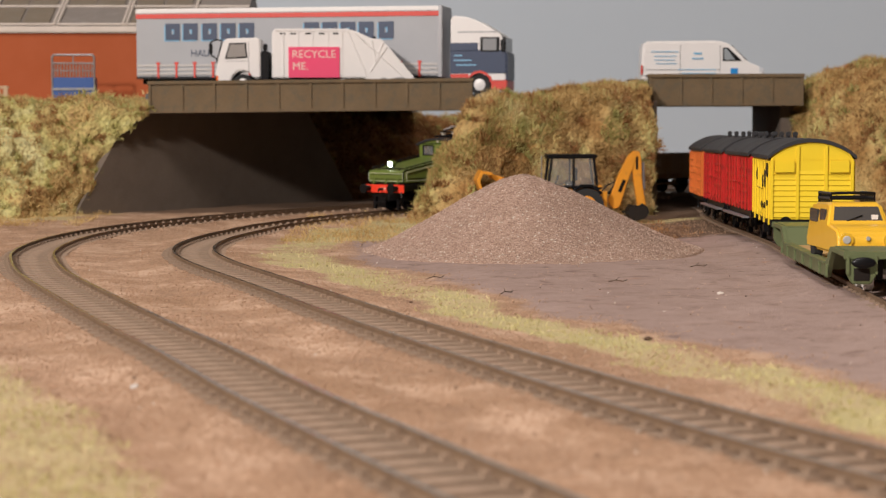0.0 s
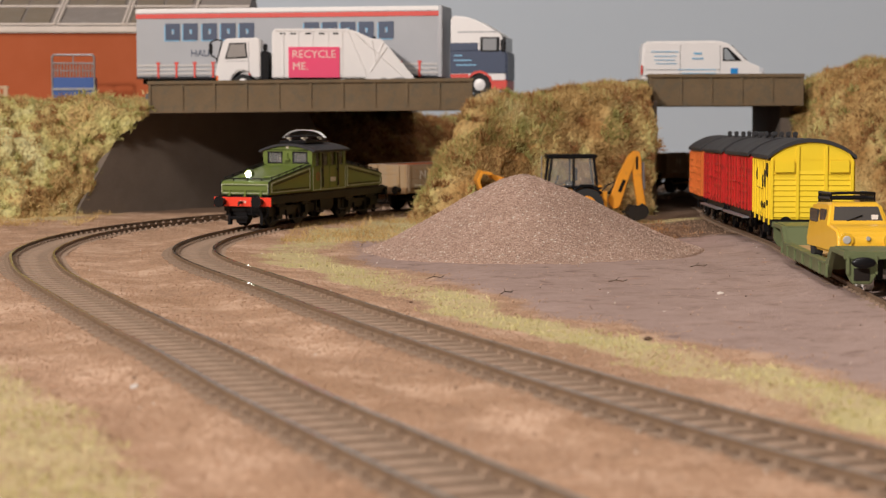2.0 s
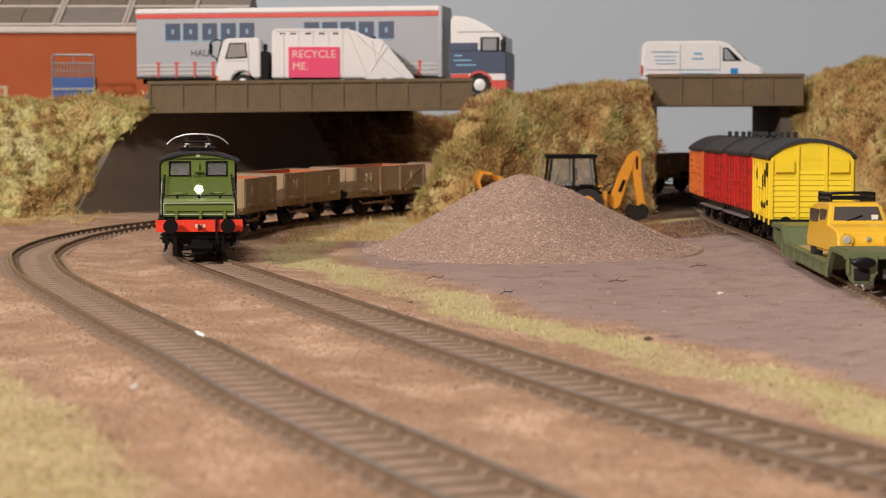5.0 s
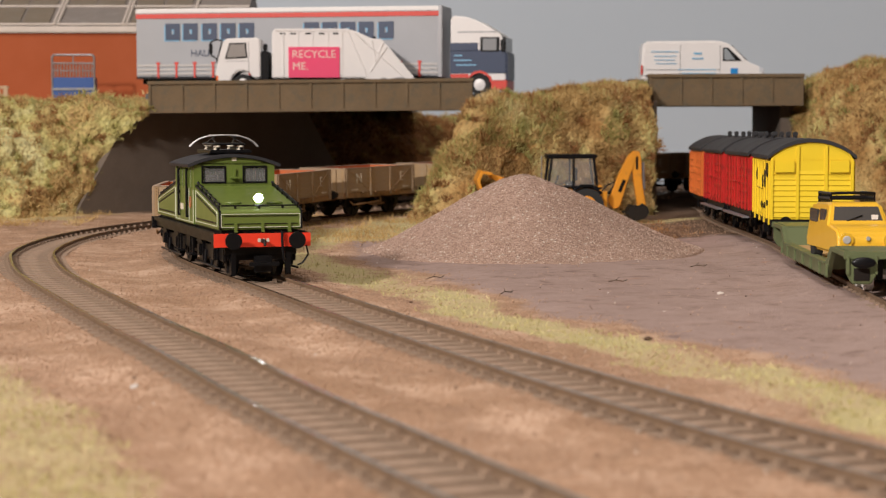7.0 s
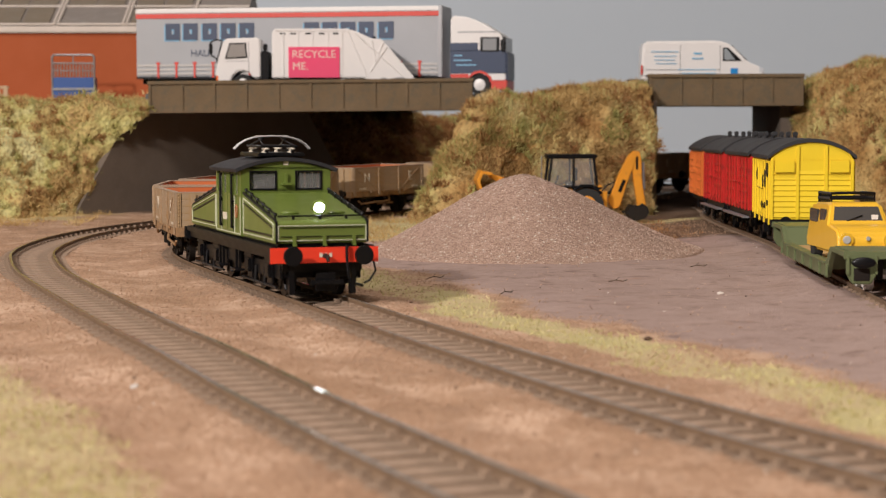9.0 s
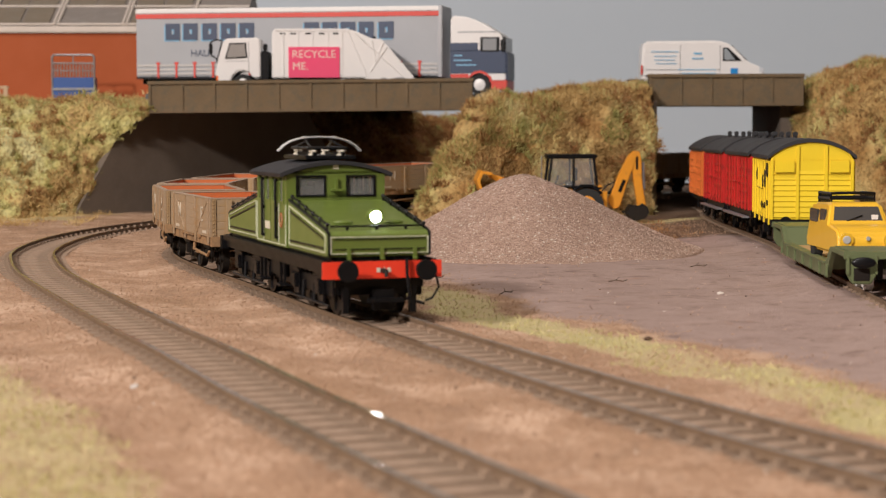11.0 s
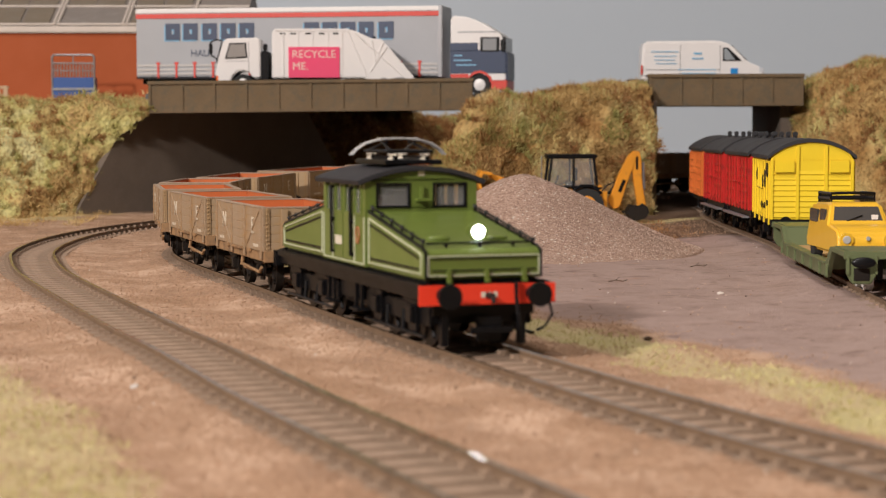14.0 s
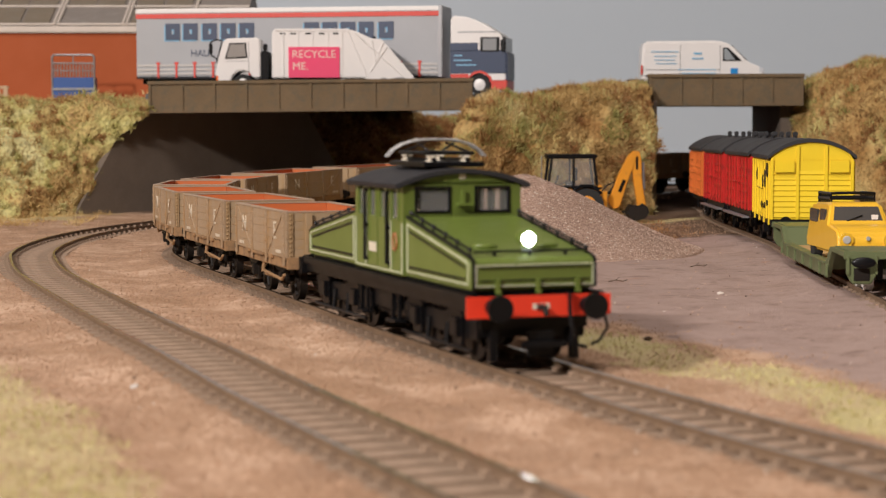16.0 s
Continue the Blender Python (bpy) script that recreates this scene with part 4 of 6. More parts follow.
def locomotive():
    t = thing("electric_locomotive", "olive green centre-cab electric locomotive with red buffer beams and lit headlamp", "locomotive")
    part("frame", boxes((-59, 59, -14.6, 14.6, 11.5, 14.6), (-57, 57, -13, 13, 14.6, 16.0), (-59, 59, -15.6, -14.7, 13.6, 15.4), (-59, 59, 14.7, 15.6, 13.6, 15.4), bevel=0.25), BLACK, t)
    # bonnets
    for s in (-1, 1):
        prof = [(15.2, 16.1), (57.6, 16.1), (58, 16.5), (58, 21.6), (57.2, 22.6), (55.6, 23.0), (15.2, 29.4)]
        prof = [(x * s, z) for x, z in prof]
        b = part("bonnet", swept(prof, "y", -14.1, 14.1, 0.35), LOCO_GREEN, t)
        # lining on the nose and flanks
        f = 58.0 * s
        g = sorted((f - 0.1 * s, f + 0.22 * s))
        part("nose_lining", boxes((*g, -13.3, 13.3, 16.9, 17.12), (*g, -13.3, 13.3, 21.2, 21.42), (*g, -13.3, -13.08, 17.12, 21.2), (*g, 13.08, 13.3, 17.12, 21.2)), LINE_WHITE, b)
        part("nose_stripe", boxes((*g, -12.4, 12.4, 18.0, 18.25), (*g, -12.4, 12.4, 20.6, 20.8), bevel=0), BLACK, b)
        for side in (-1, 1):
            y0, y1 = sorted((side * 14.05, side * 14.32))
            bm = bmesh.new()
            for (xa, za, xb, zb) in ((17, 17.3, 55.8, 17.3), (55.8, 17.3, 56.2, 21.2), (56.2, 21.2, 55.0, 22.0), (55.0, 22.0, 17, 27.9), (17, 27.9, 17, 17.3)):
                dx, dz = xb - xa, zb - za
                ln = math.hypot(dx, dz)
                nx, nz = -dz / ln * 0.13, dx / ln * 0.13
                prism(bm, [((xa + nx) * s, za + nz), ((xb + nx) * s, zb + nz), ((xb - nx) * s, zb - nz), ((xa - nx) * s, za - nz)], "y", y0, y1)
            part("flank_lining", bm, LINE_WHITE, b)
            bm = bmesh.new()
            for (xa, za, xb, zb) in ((18, 18.3, 54, 18.3), (54.2, 20.8, 18, 26.4)):
                prism(bm, [(xa * s, za + 0.25), (xb * s, zb + 0.25), (xb * s, zb - 0.25), (xa * s, za - 0.25)], "y", y0, y1)
            part("flank_stripe", bm, BLACK, b)
            # black edge angle and handrail with knobs
            ye = side * 13.7
            part("edge_angle", rods(((15.5 * s, ye, 29.5), (55.6 * s, ye, 23.1), 0.42), ((55.6 * s, ye, 23.1), (57.9 * s, ye, 22.2), 0.42), ((57.9 * s, ye, 22.2), (58.1 * s, ye, 16.4), 0.35), seg=8), BLACK, b)
            bm = bmesh.new()
            rod(bm, (16 * s, side * 13.2, 30.6), (55 * s, side * 13.2, 24.4), 0.3, 8)
            for k in range(6):
                u = k / 5
                p = Vector(((17 + 37.5 * u) * s, side * 13.2, 30.45 - 5.98 * u))
                rod(bm, p + Vector((0, 0, -1.4)), p, 0.28, 6)
                bmesh.ops.create_icosphere(bm, subdivisions=1, radius=0.62, matrix=Matrix.Translation(p))
            part("handrail", bm, BLACK, b)
        bm = bmesh.new()
        rod(bm, (55.2 * s, -12.6, 24.0), (55.2 * s, 12.6, 24.0), 0.28, 8)
        for y in (-8, 0, 8):
            rod(bm, (55.2 * s, y, 22.9), (55.2 * s, y, 24.2), 0.45, 6)
        part("handrail", bm, BLACK, b)
        for y in (-7, 7):
            bm = bmesh.new()
            bmesh.ops.create_uvsphere(bm, u_segments=20, v_segments=10, radius=1.0, matrix=Matrix.Translation((47 * s, y, 24.55)) @ Matrix.Diagonal((1.6, 2.9, 0.8, 1)))
            part("filler_cap", bm, LOCO_GREEN, b)
        for y in (-8.5, 0.5, 9.5):
            part("lamp_iron", boxes((*sorted((58.1 * s, 58.7 * s)), y - 0.5, y + 0.5, 15.4, 18.4), (*sorted((58.1 * s, 59.4 * s)), y - 0.5, y + 0.5, 15.4, 15.9)), LOCO_GREEN, t)
        # buffer beam with its fittings
        xb = sorted((59.0 * s, 60.5 * s))
        beam = part("buffer_beam", boxes((*sorted((60.1 * s, 60.5 * s)), -16.2, 16.2, 10.6, 15.1)), BUFFER_RED if s > 0 else BLACK, t, "bright red buffer beam" if s > 0 else "dark rear buffer beam")
        part("beam_backing", boxes((*sorted((58.6 * s, 60.1 * s)), -16.0, 16.0, 10.7, 15.0), bevel=0.2), BLACK, beam)
        part("number_print", boxes((*sorted((60.5 * s, 60.62 * s)), -1.6, -0.6, 12.2, 13.4), (*sorted((60.5 * s, 60.62 * s)), 0.1, 0.7, 12.2, 13.4), (*sorted((60.5 * s, 60.62 * s)), 1.3, 2.2, 12.2, 13.4)), PAPER, beam)
        part("draw_hook", rods(((60.4 * s, 0, 12.6), (63.5 * s, 0, 12.6), 0.7), ((63.5 * s, 0, 12.8), (64.2 * s, 0, 11.2), 0.5)), GREASY, beam)
        for y in (-10.6, 10.6):
            part("buffer", rods(((60.4 * s, y, 12.9), (64.6 * s, y, 12.9), 1.6, 1.3), ((64.5 * s, y, 12.9), (65.6 * s, y, 12.9), 2.75), seg=24), BLACK, beam)
        bm = bmesh.new()
        bent(bm, [(61.5 * s, 6.3, 15.8), (61.8 * s, 6.3, 12), (62.4 * s, 6.5, 8.5), (62.2 * s, 6.9, 6.0)], 0.45)
        part("brake_hose", bm, BLACK, beam)
        bm = bmesh.new()
        bent(bm, [(60.8 * s, 14.6, 11), (61.2 * s, 15.2, 8), (61.0 * s, 13.4, 5.2), (60.6 * s, 11.6, 4.4)], 0.3)
        part("heating_hose", bm, BLACK, beam)
        part("coupling", boxes((*sorted((56 * s, 63.5 * s)), -0.9, 0.9, 4.6, 5.6), (*sorted((62.6 * s, 63.6 * s)), -5, 5, 4.4, 5.8), (*sorted((60.5 * s, 61.5 * s)), -3, 3, 2.4, 7.8), bevel=0.2), BLACK, t)
        for y in (-9.2, 9.2):
            part("guard_iron", boxes((*sorted((56 * s, 58 * s)), y - 0.8, y + 0.8, 1.2, 11)), BLACK, t)
        part("rail_guard", boxes((*sorted((57 * s, 57.8 * s)), -12, 12, 8, 10.8)), BLACK, t)
    # cab
    cab = part("cab", boxes((-14.7, -14.1, -14.4, 14.4, 16, 37.4), (14.1, 14.7, -14.4, 14.4, 16, 29.9), (14.1, 14.7, -14.4, -11.2, 29.9, 37.4), (14.1, 14.7, 11.2, 14.4, 29.9, 37.4),
                            (14.1, 14.7, -3.4, 3.4, 29.9, 37.4), (14.1, 14.7, -11.2, -3.4, 35.9, 37.4), (14.1, 14.7, 3.4, 11.2, 35.9, 37.4), (14.1, 14.7, -11.2, 11.2, 29.9, 30.7),
                            (-14.1, 14.1, -14.4, -13.8, 16, 28.8), (-14.1, 14.1, 13.8, 14.4, 16, 28.8), (-14.1, 14.1, -14.4, -13.8, 36.6, 37.4), (-14.1, 14.1, 13.8, 14.4, 36.6, 37.4),
                            *[(a, b, *yy, 28.8, 36.6) for yy in ((-14.4, -13.8), (13.8, 14.4)) for a, b in ((-14.1, -11.9), (-8.1, -5.2), (5.2, 8.1), (11.9, 14.1), (-1.2, 1.2))]), LOCO_GREEN, t)
    top = arc(0, 2.9, 36.2, 69, 111, 18)
    part("cab_end", swept([(-14.4, 37.4)] + [(y, z) for y, z in top[::-1] if abs(y) < 13.9] + [(14.4, 37.4)], "x", 14.1, 14.7), LOCO_GREEN, cab)
    part("cab_end", swept([(-14.4, 37.4)] + [(y, z) for y, z in top[::-1] if abs(y) < 13.9] + [(14.4, 37.4)], "x", -14.7, -14.1), LOCO_GREEN, cab)
    o, i = arc(0, -0.5, 40.9, 66, 114, 20), arc(0, -0.5, 39.7, 66, 114, 20)
    roof = part("roof", swept(o + i[::-1], "x", -15.9, 15.9, 0.15), ROOF_DARK, t)
    for s in (-1, 1):
        for y in (-1, 1):
            window_unit(cab, "x", *sorted((3.5 * y, 11.1 * y)), 30.8, 35.8, 14.7 * s, BLACK)
        for y in (-1, 1):
            window_unit(cab, "y", *sorted((8.2 * s, 11.8 * s)), 28.9, 36.5, 14.4 * y, LOCO_GREEN)
            window_unit(cab, "y", *sorted((1.3 * s, 5.1 * s)), 28.9, 36.5, 14.4 * y, LOCO_GREEN)
            part("door_rail", rods(((6.6 * s, 15.2 * y, 18.2), (6.6 * s, 15.2 * y, 35.0), 0.38), ((6.6 * s, 14.2 * y, 18.4), (6.6 * s, 15.3 * y, 18.4), 0.4), ((6.6 * s, 14.2 * y, 26.6), (6.6 * s, 15.5 * y, 26.6), 0.5), ((6.6 * s, 14.2 * y, 34.8), (6.6 * s, 15.3 * y, 34.8), 0.4)), BLACK, cab)
        part("lamp_bracket", boxes((*sorted((14.7 * s, 15.6 * s)), -0.4, 0.4, 32.5, 35.4), (*sorted((14.7 * s, 16.6 * s)), -1.6, 1.6, 31.9, 32.5)), LOCO_GREEN, cab)
        part("cab_notice", boxes((*sorted((14.7 * s, 14.85 * s)), -0.8, 0.8, 38.0, 40.0)), PAPER, cab)
    for y in (-1, 1):
        yy = sorted((14.4 * y, 14.62 * y))
        part("door", boxes((-5.9, -0.25, *yy, 17.2, 28.4), (0.25, 5.9, *yy, 17.2, 28.4), bevel=0.1), LOCO_GREEN, cab)
        part("cab_lining", boxes((-14.2, 14.2, *yy, 16.5, 16.75), (-14.2, -13.95, *yy, 16.75, 28), (13.95, 14.2, *yy, 16.75, 28), (-7.6, -7.4, *yy, 16.75, 36), (7.4, 7.6, *yy, 16.75, 36)), LINE_WHITE, cab)
        yy = sorted((14.62 * y, 14.8 * y))
        part("number_print", boxes(*[(-5 + 1.15 * k, -4.2 + 1.15 * k, *yy, 20.4, 22.6) for k in range(4)]), PAPER, cab)
        bm = bmesh.new()
        for a in range(12):
            u, v = math.radians(a * 30), math.radians(a * 30 + 30)
            rod(bm, (10 + 1.1 * math.cos(u), 14.6 * y, 23.5 + 2.0 * math.sin(u)), (10 + 1.1 * math.cos(v), 14.6 * y, 23.5 + 2.0 * math.sin(v)), 0.25, 6)
        part("crest", bm, paint("crest_gilt", (0.35, 0.14, 0.05), 0.4), cab)
    part("cab_interior", boxes((-9, 9, -9, 9, 16.2, 28.5), (-3, 3, -2.5, 2.5, 28.5, 34), (7, 9.5, -8, -5, 28.5, 33), (-9.5, -7, 5, 8, 28.5, 33)), CABIN, cab)
    # headlamp on the bonnet
    lamp = part("headlamp", rods(((51.5, 0, 26.6), (54.4, 0, 26.4), 1.9, 2.2), ((52.6, 0, 23.5), (52.6, 0, 25.4), 0.7), seg=20), LOCO_GREEN, t)
    bm = bmesh.new()
    bmesh.ops.create_uvsphere(bm, u_segments=20, v_segments=12, radius=1.5, matrix=Matrix.Translation((54.4, 0, 26.4)) @ Matrix.Diagonal((0.45, 1, 1, 1)))
    part("lamp_lens", bm, LAMP_GLOW, lamp, "shining white lens")
    # roof gear and bow collector
    gear = part("roof_gear", boxes((-10.5, 10.5, -7.5, 7.5, 40.6, 41.8), (-9, 9, -4.9, -3.5, 41.8, 42.6), (-9, 9, 3.5, 4.9, 41.8, 42.6), bevel=0.3), BLACK, t)
    for x in (-7, 7):
        for y in (-4.2, 4.2):
            part("insulator", rods(((x, y, 41.6), (x, y, 42.3), 1.3), ((x, y, 42.3), (x, y, 42.9), 0.9), ((x, y, 42.9), (x, y, 43.6), 1.4, 1.0), seg=14), PAPER, gear)
    part("collector_frame", rods(((-8, -5.6, 43.8), (8, -5.6, 43.8), 0.4), ((-8, 5.6, 43.8), (8, 5.6, 43.8), 0.4), ((-8, -5.6, 43.8), (-8, 5.6, 43.8), 0.4), ((8, -5.6, 43.8), (8, 5.6, 43.8), 0.4),
                                 ((-8, -5, 43.9), (2, -3.6, 46.2), 0.3), ((8, -5, 43.9), (-2, -3.6, 46.2), 0.3), ((-8, 5, 43.9), (2, 3.6, 46.2), 0.3), ((8, 5, 43.9), (-2, 3.6, 46.2), 0.3)), BLACK, gear)
    bow = [(-12.4, 42.9), (-10.9, 44.4), (-8.8, 45.7), (-6.2, 46.5), (-3.2, 46.9), (0, 47.0), (3.2, 46.9), (6.2, 46.5), (8.8, 45.7), (10.9, 44.4), (12.4, 42.9)]
    bm = bmesh.new()
    for x in (-0.8, 0.8):
        bent(bm, [(x, y, z) for y, z in bow], 0.26)
    box(bm, -1.0, 1.0, -5.2, 5.2, 46.75, 47.2, 0.12)
    part("bow_collector", bm, STEEL, gear, "bright steel bow collector")
    # bogies
    wheels = []
    for s in (-1, 1):
        bg = part("bogie", boxes((33 * s - 23, 33 * s + 23, -12.2, -11.2, 5.5, 10), (33 * s - 23, 33 * s + 23, 11.2, 12.2, 5.5, 10), (33 * s - 3, 33 * s + 3, -11, 11, 5, 9.5),
                                 (33 * s - 23, 33 * s - 21.5, -11, 11, 6, 9.5), (33 * s + 21.5, 33 * s + 23, -11, 11, 6, 9.5), bevel=0.25), BLACK, t)
        for dx in (-13, 13):
            x = 33 * s + dx
            for y in (-1, 1):
                yy = sorted((12.2 * y, 14.0 * y))
                bm = boxes((x - 2.2, x + 2.2, *yy, 5.6, 9.6), (x - 3, x + 3, *sorted((12.2 * y, 12.9 * y)), 3.6, 10.5), bevel=0.25)
                for k in range(4):
                    box(bm, x - 5.5 + k * 0.9, x + 5.5 - k * 0.9, *sorted((12.4 * y, 13.6 * y)), 10.3 + 0.4 * k, 10.65 + 0.4 * k)
                part("axle_box", bm, BLACK, bg)
        for y in (-1, 1):
            part("brake_gear", rods(((33 * s - 22, 13 * y, 3.2), (33 * s + 22, 13 * y, 3.2), 0.4), ((33 * s - 6, 12.4 * y, 8), (33 * s - 6, 12.8 * y, 2.6), 0.6), ((33 * s + 6, 12.4 * y, 8), (33 * s + 6, 12.8 * y, 2.6), 0.6)), BLACK, bg)
            part("step", boxes((9.5 * s - 2.6, 9.5 * s + 2.6, *sorted((12.6 * y, 15.6 * y)), 5.0, 5.6), (9.5 * s - 2.2, 9.5 * s - 1.6, *sorted((13.6 * y, 14.4 * y)), 5.6, 12), (9.5 * s + 1.6, 9.5 * s + 2.2, *sorted((13.6 * y, 14.4 * y)), 5.6, 12)), BLACK, t)
        for dx in (-13, 13):
            w = disc_wheel(t, 33 * s + dx, 7.6, BLACK)
            wheels.append((w, 33 * s + dx, 7.6))
    part("equipment_box", boxes((-8, 8, -11, 11, 5.5, 11.5), (-6, 6, -13, 13, 7, 11.5), bevel=0.4), BLACK, t)
    return t, wheels


# ---- open wagons ----
def plank_mesh(name, length, along, material, t=0.9, h=2.54):
    bm = boxes((-length / 2, length / 2, -t / 2, t / 2, 0, h)) if along else boxes((-t / 2, t / 2, -length / 2, length / 2, 0, h))
    bmesh.ops.bevel(bm, geom=bm.edges[:], offset=0.1, segments=1, affect="EDGES")
    me = mesh_of(bm, name)
    me.materials.append(material)
    return me


def open_wagon():
    t = thing("open_wagon", "weathered grey five-plank open wagon with a rust-orange inside", "wagon", group="wagons of the train")
    side, end = plank_mesh("plank", 66.0, True, GREY_WOOD), plank_mesh("plank", 29.2, False, OCHRE_WOOD_LIT)
    for k in range(5):
        z = 13.2 + 2.55 * k
        for y in (-1, 1):
            ob = new("plank", side)
            ob.parent, ob.location = t, (0, 14.75 * y * MM, z * MM)
            ob = new("plank", end)
            ob.parent, ob.location = t, (32.05 * y * MM, 0, z * MM)
    part("lining_board", boxes((-31.4, 31.4, -14.2, -13.6, 13, 25.9), (-31.4, 31.4, 13.6, 14.2, 13, 25.9), (-31.5, -30.9, -13.5, 13.5, 13, 25.9), (30.9, 31.5, -13.5, 13.5, 13, 25.9)), WAGON_IN, t)
    part("floor_board", boxes((-31, 31, -13.6, 13.6, 12.6, 14.4)), WAGON_IN, t)
    part("top_rim", boxes((-32.6, 32.6, -15.3, -13.5, 26.0, 26.35), (-32.6, 32.6, 13.5, 15.3, 26.0, 26.35), (-32.6, -30.8, -13.5, 13.5, 26.0, 26.35), (30.8, 32.6, -13.5, 13.5, 26.0, 26.35)), RIM, t)
    part("underframe", boxes((-33, 33, -14.8, -13.4, 10.2, 13.1), (-33, 33, 13.4, 14.8, 10.2, 13.1), (-34, -32.4, -15, 15, 10.0, 13.4), (32.4, 34, -15, 15, 10.0, 13.4), (-30, 30, -4, 4, 9, 12), bevel=0.2), BROWN_FRAME, t)
    for y in (-1, 1):
        yy = sorted((15.15 * y, 15.6 * y))
        for x in (-31.3, 31.3, -9.2, 9.2):
            bm = boxes((x - 0.9, x + 0.9, *yy, 11, 25.9), bevel=0.1)
            for k in range(5):
                for dx in (-0.45, 0.45):
                    bmesh.ops.create_icosphere(bm, subdivisions=1, radius=0.3, matrix=Matrix.Translation((x + dx, 15.6 * y, 14.4 + 2.55 * k)))
            part("strap", bm, GREY_WOOD, t)
        for k in (-1, 1):
            part("brace", swept([(10.5 * k, 13.6), (11.2 * k, 13.6), (29.5 * k, 25.4), (28.8 * k, 25.4)], "y", *sorted((15.1 * y, 15.4 * y))), GREY_WOOD, t)
        for tx, ch in ((-20 * -y, "N"), (20 * -y, "E")):
            lettering("letter", ch, 7.2, WORN_PRINT, t, Matrix.Translation((tx * MM, 15.3 * y * MM, 20.2 * MM)) @ pose(0, 0, 0, 90, 0, 180 if y > 0 else 0), 0.1)
        for x0 in (-27, 21):
            part("number_print", boxes((x0, x0 + 6, *sorted((15.1 * y, 15.32 * y)), 14.2, 15.1)), WORN_PRINT, t)
        part("hinge_strip", boxes((-8, 6, *sorted((14.9 * y, 15.9 * y)), 12.4, 13.2), (-17, -13, *sorted((14.9 * y, 15.7 * y)), 12.2, 13.4), (13, 17, *sorted((14.9 * y, 15.7 * y)), 12.2, 13.4), bevel=0.15), BROWN_FRAME, t)
        for x in (-17.5, 17.5):
            bm = boxes((x - 1.6, x + 1.6, *sorted((11.4 * y, 13.4 * y)), 5.0, 8.4), bevel=0.25)
            prism(bm, [(x - 4, 10.3), (x + 4, 10.3), (x + 1.9, 3.8), (x - 1.9, 3.8)], "y", *sorted((11.2 * y, 11.9 * y)))
            for k in range(3):
                box(bm, x - 7 + 1.4 * k, x + 7 - 1.4 * k, *sorted((12 * y, 13.2 * y)), 9.6 - 0.45 * k, 9.95 - 0.45 * k)
            part("axle_guard", bm, GREASY, t)
        part("brake_lever", rods(((-2, 13.6 * y, 7.5), (24, 14.2 * y, 6.6), 0.45), ((24, 14.2 * y, 6.6), (27, 14.2 * y, 8.2), 0.45), ((-2, 13.2 * y, 10.5), (-2, 13.6 * y, 7), 0.6), ((-8, 11.5 * y, 6), (6, 11.5 * y, 6), 0.5)), BROWN_FRAME, t)
        for k in (-1, 1):
            part("brake_shoe", boxes((9.5 * k - 0.8, 9.5 * k + 0.8, *sorted((6.5 * y, 8.8 * y)), 4, 9)), GREASY, t)
    for x in (-1, 1):
        for k in range(2):
            y = -8.5 + 17 * k
            bm = boxes((*sorted((32.5 * x, 33.4 * x)), y - 1.0, y + 1.0, 11, 25.6), bevel=0.15)
            part("end_post", bm, OCHRE_WOOD_LIT, t)
            part("buffer", rods(((33.8 * x, y * 1.2, 12.2), (37 * x, y * 1.2, 12.2), 1.4, 1.1), ((37 * x, y * 1.2, 12.2), (37.7 * x, y * 1.2, 12.2), 2.3), seg=16), GREASY, t)
        for y in (-13.9, 13.9):
            bm = boxes((*sorted((32.5 * x, 32.9 * x)), y - 0.9, y + 0.9, 13.2, 25.9), bevel=0.1)
            for k in range(10):
                bmesh.ops.create_icosphere(bm, subdivisions=1, radius=0.36, matrix=Matrix.Translation((32.95 * x, y, 13.9 + 1.27 * k)))
            part("corner_plate", bm, OCHRE_WOOD_LIT, t)
        part("coupling", boxes((*sorted((30 * x, 38 * x)), -0.8, 0.8, 4.4, 5.4), (*sorted((37 * x, 38 * x)), -4.5, 4.5, 4.2, 5.6)), GREASY, t)
    wheels = [(disc_wheel(t, x, 6.4), x, 6.4) for x in (-17.5, 17.5)]
    return t, wheels


def remap(ob, fn):
    """Shift the vertices of a thing's parts by a rule on their place (millimetres)."""
    done = set()
    for c in ob.children_recursive:
        if c.type != "MESH" or c.name.startswith("wheelset") or c.data.name in done:
            continue
        done.add(c.data.name)
        for v in c.data.vertices:
            v.co = Vector(fn(v.co.x / MM, v.co.y / MM, v.co.z / MM)) * MM


WAGONS = 13
loco, loco_wheels = locomotive()
# a longer cab: ends move out by 3.6 mm
remap(loco, lambda x, y, z: (x + math.copysign(3.6, x) if abs(x) > 13.5 else x * 17.1 / 13.5, y, z))
loco_wheels = [(w, x + math.copysign(3.6, x), r) for w, x, r in loco_wheels]
wagon, wagon_wheels = open_wagon()
train = [(loco, loco_wheels, LOCO_HALF, LOCO_SPAN)]
for k in range(WAGONS):
    ob = wagon if k == 0 else copy_thing(wagon, Matrix.Identity(4))
    sets = [c for c in ob.children if c.name.split(".")[0] == "wheelset"]
    sets.sort(key=lambda c: c.location.x)
    train.append((ob, [(c, x, 6.4) for c, x in zip(sets, (-17.5, 17.5))], FIRST_WAGON + WAGON_PITCH * k, WAGON_SPAN))


